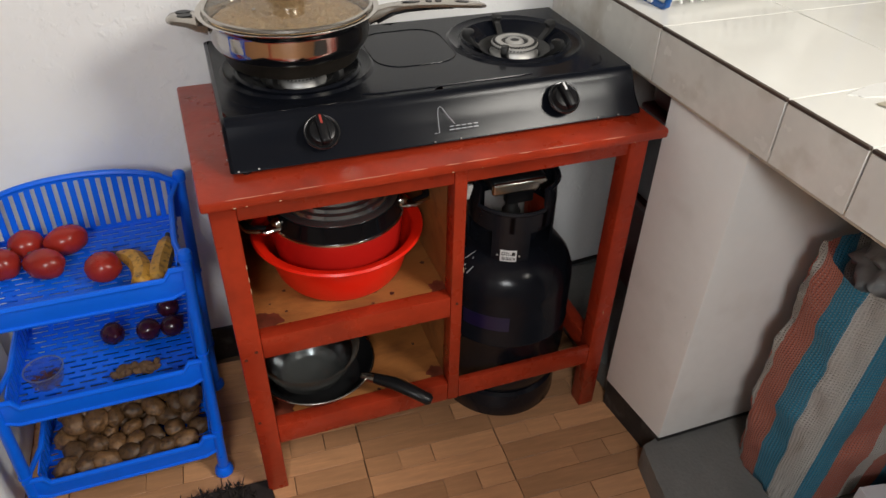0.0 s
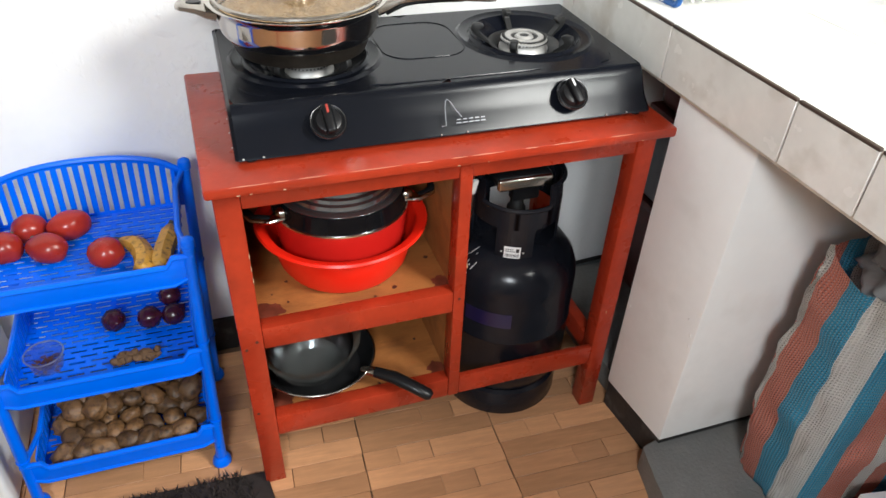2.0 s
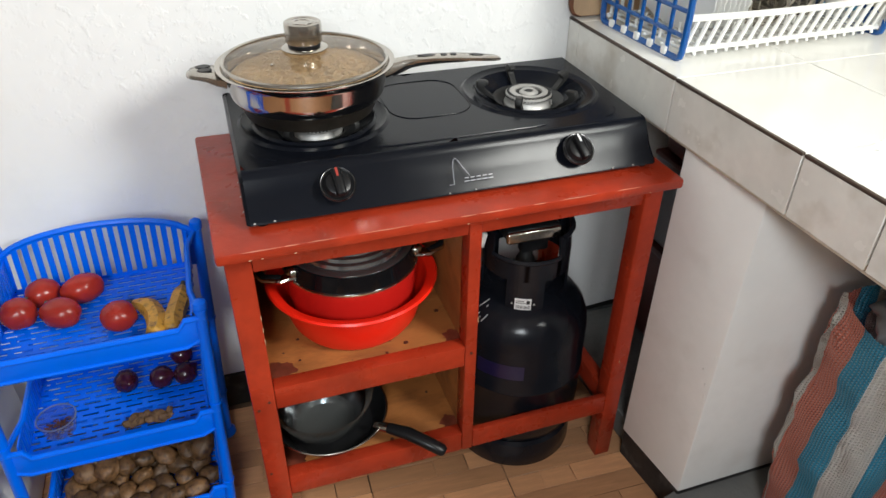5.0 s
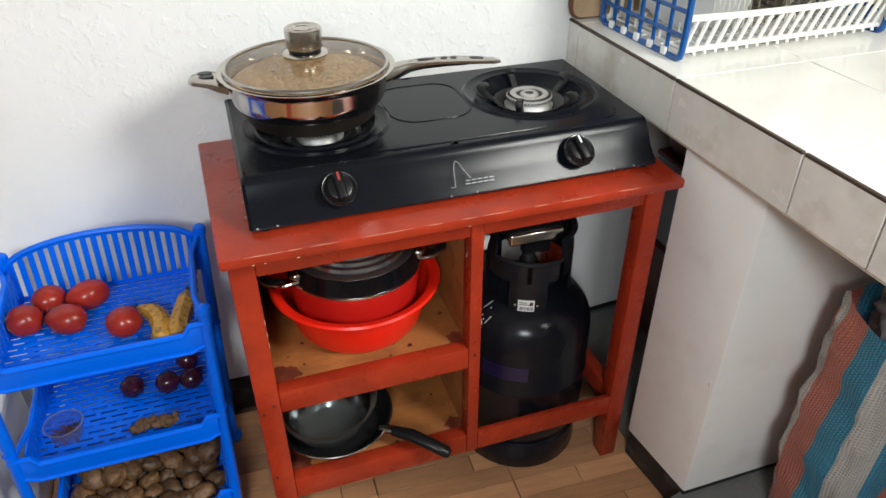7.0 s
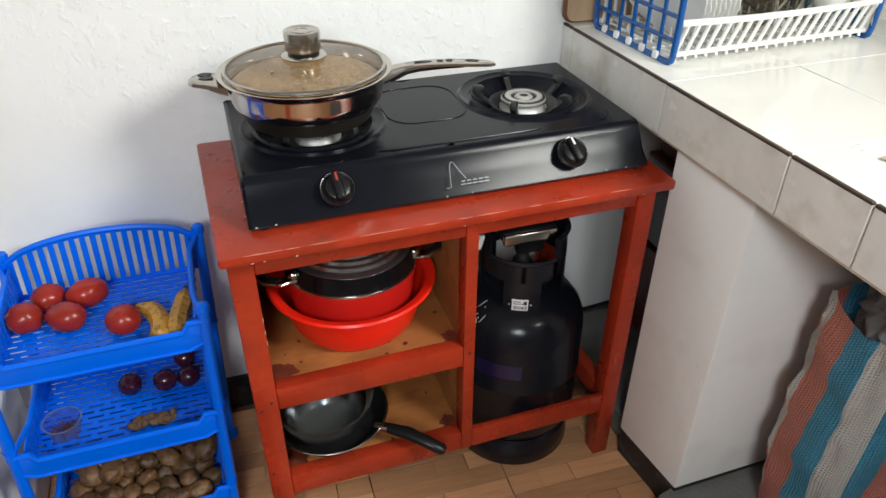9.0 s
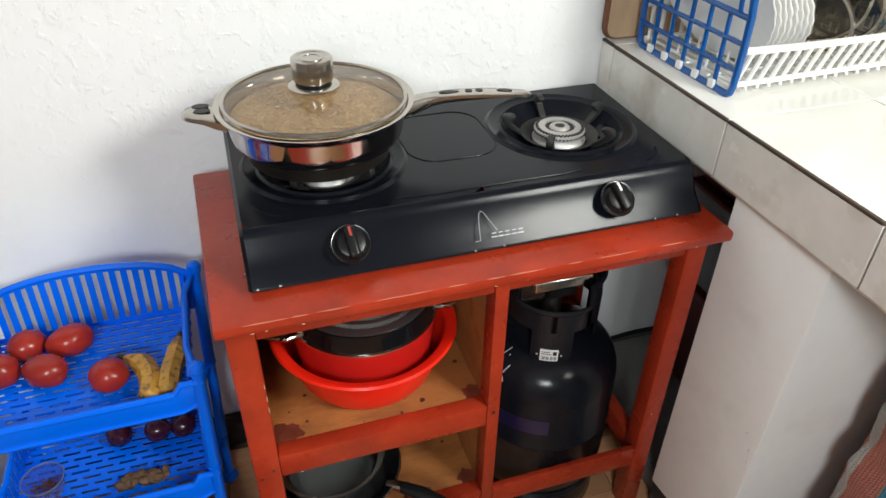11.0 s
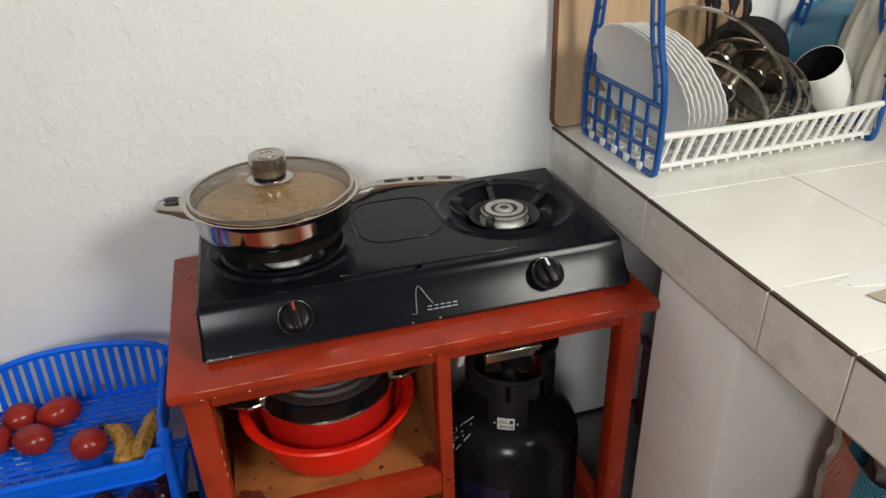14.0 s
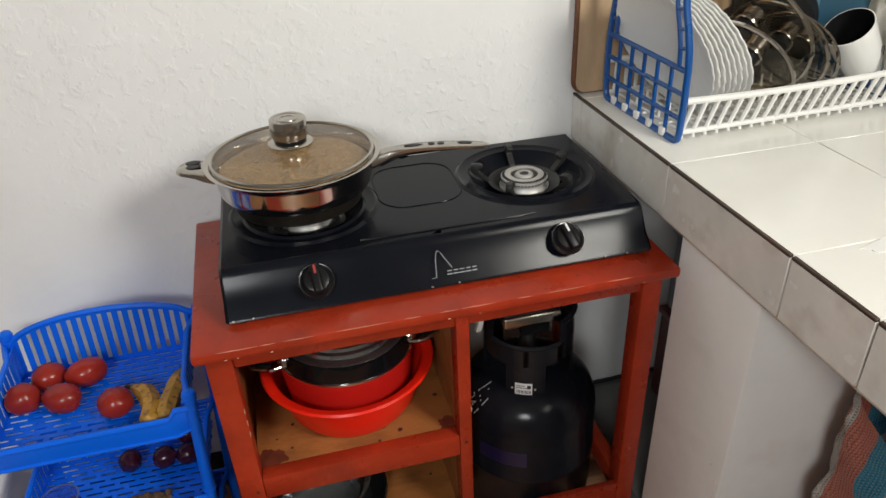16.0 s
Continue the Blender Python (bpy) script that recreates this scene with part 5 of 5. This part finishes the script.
for y, s in ((0.012, -1), (DW - 0.012, 1)):
    path = [(0.004 + (DL - 0.008) * i / 16, y + s * 0.014, rail_z(i / 16)) for i in range(17)]
    dpart("top_rail", tube(path, 0.0064, 8), "white_plastic", dish)
    dpart("base_rail", tube([(0.004, y, 0.016), (DL - 0.004, y, 0.016)], 0.0052, 8), "white_plastic", dish)
    for i in range(20):
        x = 0.012 + (DL - 0.03) * i / 19
        k = (x + 0.010) / DL
        dpart("slat", tube([(x, y, 0.016), (x + 0.010, y + s * 0.014, rail_z(k))], 0.0042, 6), "white_plastic", dish)
        if s < 0:
            dpart("stub", tube([(x, y, 0.016), (x - 0.001, y - 0.004, 0.006)], 0.0030, 6), "white_plastic", dish)
for i in range(22):
    x = 0.014 + (DL - 0.03) * i / 21
    dpart("floor_bar", tube([(x, 0.012, 0.016), (x, DW - 0.012, 0.016)], 0.0026, 6), "white_plastic", dish)
    for y in (0.09, 0.17):
        dpart("peg", tube([(x, y, 0.016), (x, y, 0.042)], [0.003, 0.002], 6), "white_plastic", dish)
for y in (0.07, 0.13, 0.19):
    dpart("floor_bar", tube([(0.004, y, 0.013), (DL - 0.004, y, 0.013)], 0.0026, 6), "white_plastic", dish)
for i in range(1, 6):
    dpart("end_clip", box(-0.009, -0.002, DW * i / 6 - 0.007, DW * i / 6 + 0.007, 0.002, 0.017, 0.002), "white_plastic", dish)

plate_mesh = mesh_of("dish", lathe([(0, 0.0), (0.06, 0.0), (0.072, 0.003), (0.095, 0.012), (0.114, 0.017), (0.1145, 0.0185), (0.113, 0.0195), (0.094, 0.0145), (0.07, 0.0055), (0, 0.003)], 96, 0.0012, 28), "china")
for i in range(8):
    ob = new("plate", plate_mesh)
    ob.matrix_basis = D @ Matrix.Translation((0.048 + i * 0.0108, 0.132, 0.018 + 0.122)) @ pose(0, 0, 0, 0, 0, 8) @ pose(0, 0, 0, 0, -115 - 0.5 * i, 0) @ Matrix.Diagonal((1.11, 1.11, 1, 1)) @ pose(0, 0, 0, 0, 0, 4 * i)
    tagged(ob, "white scalloped china plate standing on edge in the rack", "plate", "plates in the dish rack")


def glass_lid(x, y, r, tilt, turn):
    m = D @ Matrix.Translation((x, y, 0.018 + r * math.sin(radians(tilt)))) @ pose(0, 0, 0, 0, 0, turn) @ pose(0, 0, 0, 0, tilt, 0)
    t = thing("pot_lid", "clear glass pot lid with steel rim and knob in the rack", "pot lid", tuple(m.translation), group="lids in the dish rack")
    g = part("glass", lathe([(r - 0.004, 0), (r * 0.8, 0.008), (r * 0.4, 0.014), (0.012, 0.016)], 56, m=m), "smoked_glass", t)
    g.visible_shadow = False
    part("rim", lathe([(r - 0.006, 0.001), (r - 0.003, 0.0035), (r, 0.002), (r, -0.0025), (r - 0.005, -0.003), (r - 0.006, 0.001)], 64, m=m), "steel", t, "polished steel rim")
    part("knob", lathe([(0, 0.014), (0.024, 0.014), (0.025, 0.018), (0.018, 0.021), (0.017, 0.026), (0.020, 0.028), (0.0215, 0.048), (0.018, 0.052), (0, 0.053)], 32, m=m), "brushed", t, "steel knob")
    part("knob_base", lathe([(0, 0.0), (0.020, 0.002), (0.020, 0.0135), (0, 0.0138)], 24, m=m), "black_plastic", t)


glass_lid(0.180, 0.090, 0.100, 56, 20)
glass_lid(0.205, 0.145, 0.142, 60, 22)
glass_lid(0.275, 0.125, 0.104, 62, 22)
glass_lid(0.318, 0.120, 0.088, 64, 20)
m = D @ Matrix.Translation((0.345, 0.225, 0.018 + 0.100)) @ pose(0, 0, 0, 0, 0, 60) @ pose(0, 0, 0, 0, 82, 0) @ Matrix.Diagonal((0.74, 0.74, 1, 1))
solo("baking_tin", lathe([(0, 0.0), (0.10, 0.0), (0.106, 0.004), (0.118, 0.030), (0.120, 0.031), (0.119, 0.033), (0.115, 0.031), (0.103, 0.006), (0, 0.004)], 56, m=m), "nonstick", "dark round baking tin standing behind the lids", "baking tin")
mugm = D @ Matrix.Translation((0.432, 0.090, 0.100)) @ pose(0, 0, 0, 4, -40, 0) @ Matrix.Diagonal((1.12, 1.12, 1.15, 1))
mug = thing("mug", "white china mug with a black inside, tipped in the rack", "mug", tuple(mugm.translation))
part("cup", lathe([(0, -0.048), (0.031, -0.048), (0.034, -0.045), (0.041, 0.045), (0.0412, 0.048), (0.0395, 0.0485)], 48, m=mugm), "china", mug)
part("inside", lathe([(0.0395, 0.0482), (0.0385, 0.046), (0.033, -0.040), (0, -0.041)], 48, m=mugm), "black_plastic", mug, "black glazed inside")
part("decoration", tube([mugm @ Vector(p) for p in ((0.012, -0.0374, -0.01), (0.018, -0.0350, -0.004), (0.024, -0.0318, -0.008), (0.021, -0.0330, -0.014), (0.014, -0.0362, -0.018))], 0.0008, 5), "cast_iron", mug, "thin black line drawing")
bluem = Matrix.Translation((1.435, 1.285, CZ + 0.135)) @ pose(0, 0, 0, 62, -20, 0)
solo("bowl", lathe([(0, 0.05), (0.06, 0.048), (0.075, 0.042), (0.10, 0.005), (0.118, -0.035), (0.126, -0.037), (0.126, -0.041), (0.114, -0.040), (0.096, 0.001), (0.07, 0.040), (0, 0.046)], 56, m=bluem), "basin_blue", "teal blue plastic bowl propped against the wall", "bowl")
holder = thing("cutlery_holder", "dark plastic cutlery holder with spoons behind the lids", "cutlery holder", (1.16, 1.335, CZ))
part("cup", lathe([(0, 0.0), (0.036, 0.0), (0.042, 0.004), (0.046, 0.155), (0.044, 0.155), (0.040, 0.006), (0, 0.004)], 32, m=Matrix.Translation((1.150, 1.332, CZ))), "dark_thing", holder)
rng = random.Random(5)
for i in range(7):
    a = i * 0.9
    p = Vector((1.150 + 0.02 * math.cos(a), 1.330 + 0.02 * math.sin(a), CZ + 0.02))
    q = p + Vector((0.02 * math.cos(a), 0.012 * math.sin(a), 0.19 + 0.02 * rng.random()))
    part("spoon", tube([p, q, q + (q - p) * 0.10, q + (q - p) * 0.2], [0.002, 0.003, 0.010, 0.004], 8, squash=0.4), "nonstick", holder)
# cloth hanging over the rack's end
b = bmesh.new()
nu, nv = 26, 20
vs = []
for i in range(nu + 1):
    row = []
    for j in range(nv + 1):
        u, v = i / nu, j / nv
        x = DL + 0.016 - 0.034 * math.cos(v * 3.1) + 0.008 * math.sin(u * 13 + v * 3) + 0.004 * math.sin(u * 31 + 2 * v)
        y = -0.012 + 0.13 * u + 0.02 * v + 0.006 * math.sin(v * 9)
        z = 0.29 - 0.22 * abs(v - 0.5) * 2 * (1.0 - 0.25 * u) - 0.05 * (1 - u) + 0.008 * math.sin(u * 9 + v * 5)
        row.append(b.verts.new((x, y, max(z, 0.03))))
    vs.append(row)
for i in range(nu):
    for j in range(nv):
        b.faces.new((vs[i][j], vs[i + 1][j], vs[i + 1][j + 1], vs[i][j + 1]))
bmesh.ops.solidify(b, geom=b.faces[:], thickness=0.002)
b.transform(D)
solo("dish_cloth", b, "cloth", "crumpled white cotton cloth hung over the dish rack", "cloth", angle=80)

board = thing("chopping_board", "pale wooden board with brown rounded edge leaning on the wall", "chopping board", (0.98, 1.409, CZ))


def round_rect(x0, x1, z0, z1, r):
    out = []
    for cx, cz, a in ((x1 - r, z1 - r, 0), (x0 + r, z1 - r, 90), (x0 + r, z0 + r, 180), (x1 - r, z0 + r, 270)):
        out += arc(cx, cz, r, a, a + 90, 6)
    return out


part("panel", extrude_outline(round_rect(0.8165, 1.24, CZ + 0.004, 1.41, 0.022), "y", 1.4015, 1.416), "board", board)
part("edge_band", tube([(x, 1.4085, z) for x, z in round_rect(0.8145, 1.242, CZ + 0.0065, 1.412, 0.024)], 0.0065, 8, True), "board_edge", board, "dark brown edge band")

patch_outline = []
for i in range(40):
    a = 2 * math.pi * i / 40
    k = 1 + 0.10 * noise.noise(Vector((3 * math.cos(a), 3 * math.sin(a), 1))) + 0.06 * noise.noise(Vector((11 * math.cos(a), 11 * math.sin(a), 4)))
    patch_outline.append((1.025 + 0.105 * k * math.cos(a), 0.702 + 0.022 * k * math.sin(a)))
solo("filler_smear", extrude_outline(patch_outline, "z", COUNTER_Z + 0.0003, COUNTER_Z + 0.0015), "white_plastic", "thin white patch with an uneven edge on the counter tiles", "filler")
solo("sheet", extrude_outline([(0.925, 0.668), (1.13, 0.682), (1.15, 0.54), (0.945, 0.615)], "z", COUNTER_Z + 0.0018, COUNTER_Z + 0.003), "beige_sheet", "beige plastic sheet lying on the tiled counter", "sheet")

# ---- things under the counter ----
crate = thing("storage_crate", "maroon plastic storage crate standing under the counter", "crate", (1.25, 1.2, LEDGE))
part("shell", box(1.066, 1.43, 1.035, 1.355, LEDGE + 0.0005, 0.345, 0.012, segs=3), "maroon", crate)
part("rim", box(1.062, 1.434, 1.031, 1.359, 0.326, 0.346, 0.005), "maroon", crate)
tub = thing("storage_tub", "grey-blue plastic tub stacked on a maroon crate", "tub", (1.25, 1.2, 0.3465))
part("shell", box(1.072, 1.425, 1.04, 1.350, 0.3465, 0.572, 0.015, segs=3), "grey_tub", tub)
part("rim", box(1.066, 1.43, 1.035, 1.355, 0.562, 0.578, 0.005), "grey_tub", tub)
wash = thing("basin", "maroon plastic washing basin upside down on a grey tub", "basin", (1.25, 1.2, 0.5785))
part("shell", box(1.07, 1.425, 1.04, 1.350, 0.590, 0.79, 0.03, segs=3), "maroon", wash)
part("rim", box(1.062, 1.434, 1.031, 1.359, 0.5785, 0.592, 0.005), "maroon", wash)

SC = Vector((1.155, 0.636, LEDGE + 0.0005))


def sack():
    b = bmesh.new()
    uvl = b.loops.layers.uv.new("UVMap")
    nu, nv = 72, 34
    hx, hy, H = 0.178, 0.096, 0.565
    rows = []
    for j in range(nv + 1):
        v = j / nv
        row = []
        for i in range(nu):
            a = 2 * math.pi * i / nu
            c, s = math.cos(a), math.sin(a)
            e = 0.5
            px, py = hx * math.copysign(abs(c) ** e, c), hy * math.copysign(abs(s) ** e, s)
            k = (0.86 + 0.17 * math.sin(min(1, v * 1.6 + 0.12) * 1.5708)) if v < 0.6 else 1.02 - 0.10 * (v - 0.6)
            w = noise.noise(Vector((c * 2.2, s * 2.2, v * 5))) * 0.009 + noise.noise(Vector((c * 6, s * 6, v * 11))) * 0.008 + noise.noise(Vector((c * 5, s * 5, v * 13))) * 0.009
            z = H * v + (0.03 * noise.noise(Vector((c * 1.5, s * 1.5, 7))) + 0.02 * c) * v * v
            d = Vector((px, py, 0))
            d = d * k + d.normalized() * w
            d.x += 0.012 * v
            row.append(b.verts.new((d.x, d.y, z)))
        rows.append(row)
    run = [0.0]
    for i in range(nu):
        run.append(run[-1] + (rows[12][(i + 1) % nu].co - rows[12][i].co).length)
    start = run[int(nu * 150 / 360)]
    for j in range(nv):
        for i in range(nu):
            k = (i + 1) % nu
            f = b.faces.new((rows[j][i], rows[j][k], rows[j + 1][k], rows[j + 1][i]))
            for l, (u, v) in zip(f.loops, ((i, j), (i + 1, j), (i + 1, j + 1), (i, j + 1))):
                l[uvl].uv = ((run[u] - start) / 0.33 + 0.05, v / nv * 1.75)
    b.faces.new(rows[0][::-1])
    bmesh.ops.solidify(b, geom=b.faces[:], thickness=-0.002)
    b.transform(Matrix.Translation(SC) @ pose(0, 0, 0, 0, 0, -5))
    return b


bag = thing("sack", "striped blue, coral and white woven plastic sack under the counter", "sack", tuple(SC))
part("sack_body", sack(), "sack", bag, angle=80)
b = blob(0.14, 0.085, 0.05, 31, 0.4, 2.5, 4, fine=0.10, m=Matrix.Translation((SC.x + 0.02, SC.y, 0.585)))
part("plastic_lining", b, "grey_bag", bag, "crumpled grey plastic film", angle=80)
b = blob(0.05, 0.03, 0.06, 35, 0.5, 2.5, 4, fine=0.12, m=Matrix.Translation((SC.x + 0.01, SC.y - 0.055, 0.625)) @ pose(0, 0, 0, 20, 30, 0))
part("plastic_lining", b, "grey_bag", bag, "crumpled grey plastic film", angle=80)
solo("cloth_bundle", blob(0.15, 0.10, 0.34, 41, 0.25, 2.0, 4, fine=0.08, m=Matrix.Translation((1.44, 0.60, LEDGE + 0.325))), "dark_thing", "dark brown bundle of cloth behind the sack", "cloth", angle=80)
carton = thing("carton", "white printed carton with blue and pink marks on the cement", "box", (1.21, 0.42, LEDGE))
K = Matrix.Translation((1.212, 0.415, LEDGE + 0.0005)) @ pose(0, 0, 0, 0, 0, -10)


def cpart(name, b, mat, label=""):
    b.transform(K)
    return part(name, b, mat, carton, label)


cpart("box_body", box(-0.13, 0.13, -0.075, 0.075, 0, 0.105, 0.002), "carton")
cpart("label_strip", box(-0.1308, -0.1298, -0.06, 0.055, 0.078, 0.092), "print_blue", "blue printed strip")
for y in (-0.05, -0.03):
    cpart("mark", box(-0.1308, -0.1298, y, y + 0.012, 0.014, 0.026), "print_blue", "small blue printed mark")
for x, y, r, mt in ((-0.085, 0.02, 0.022, "print_blue"), (-0.045, -0.025, 0.03, "print_pink"), (0.03, 0.02, 0.026, "print_pink"), (-0.09, -0.045, 0.012, "print_blue")):
    cpart("dot", lathe([(0, 0.1048), (r, 0.1048), (r, 0.1055), (0, 0.1055)], 24, m=Matrix.Translation((x, y, 0))), mt, "round printed dot")
cpart("dot", lathe([(0, 0), (0.022, 0), (0.022, 0.0008), (0, 0.0008)], 24, m=Matrix.Translation((-0.1299, 0.02, 0.045)) @ pose(0, 0, 0, 0, -90, 0)), "print_pink", "round printed dot")

# ---- white box and rug beside the rack ----
wb = thing("storage_box", "white plastic storage box on the floor by the wall", "box", (-0.62, 1.22, 0))
part("box_body", box(-0.80, -0.452, 1.062, 1.368, 0.0, 0.30, 0.012, segs=3), "white_plastic", wb)
part("lid", box(-0.806, -0.446, 1.056, 1.371, 0.3003, 0.325, 0.008, segs=3), "white_plastic", wb)
rug = thing("rug", "dark brown shaggy rug on the tiled floor", "rug", (-0.2, 0.75, 0))
out = [(-0.56, 0.42), (0.10, 0.40), (0.055, 0.86), (0.035, 1.008), (-0.2, 1.020), (-0.55, 1.030)]
part("backing", extrude_outline(out, "z", 0.0005, 0.008, 0.002), "rug", rug)
b = bmesh.new()
rng = random.Random(8)
for i in range(9000):
    u, v = rng.random(), rng.random()
    x, y = -0.555 + 0.61 * u, 0.43 + 0.59 * v
    if x > 0.10 - 0.10 * (y - 0.40) / 0.6:
        continue
    p = Vector((x, y, 0.006))
    t = p + Vector((rng.uniform(-0.012, 0.012), rng.uniform(-0.012, 0.012), rng.uniform(0.010, 0.018)))
    w = Vector((rng.uniform(-1, 1), rng.uniform(-1, 1), 0)).normalized() * 0.003
    w2 = Vector((-w.y, w.x, 0)) * 0.7
    a1, a2, a3, a4 = b.verts.new(p - w), b.verts.new(p + w), b.verts.new(p + w2), b.verts.new(t)
    b.faces.new((a1, a2, a4)), b.faces.new((a2, a3, a4)), b.faces.new((a3, a1, a4))
tagged(part("shag", b, "rug", rug, "shaggy brown pile"), kind="stuff")

# ---- floor planks, in a pattern of four rows ----
TS, ROWS = 0.308, 4
G = Matrix.Translation((0.237, 0.852, 0)) @ pose(0, 0, 0, 0, 0, -2.2)
meshes = {}
rowh = 0.0488
patterns = ([(0, 0.5), (0.5, 0.75), (0.75, 1)], [(0, 1)], [(0, 0.25), (0.25, 0.5), (0.5, 1)], [(0, 1)])
rng = random.Random(2)


def plank_mesh(w):
    if w not in meshes:
        meshes[w] = mesh_of("plank", box(0.0009, w * TS - 0.0009, 0.0005, rowh - 0.0008, -0.006, 0.0, 0.0006, segs=1), "plank")
    return meshes[w]


rest = bmesh.new()
for tx in range(-5, 5):
    for ty in range(-12, 4):
        for r in range(ROWS):
            for a, c in patterns[r % 4]:
                x, y = tx * TS + a * TS + (0.0014 if a == 0 else 0), ty * ROWS * rowh + r * rowh
                p = G @ Vector((x + (c - a) * TS / 2, y, 0))
                if p.x > 1.56 or p.x < -1.24 or p.y > 1.37 or p.y < -1.32:
                    continue
                near = -0.45 < p.x < 0.95 and 0.50 < p.y < 1.37
                if near:
                    ob = new("plank", plank_mesh(c - a))
                    ob.parent = floor
                    ob.matrix_basis = G @ Matrix.Translation((x, y, 0.0))
                else:
                    me = plank_mesh(c - a)
                    q = bmesh.new()
                    q.from_mesh(me)
                    q.transform(G @ Matrix.Translation((x, y, 0.0)))
                    join(rest, q)
far = part("far_planks", rest, "plank", floor)
far["kind"] = "stuff"
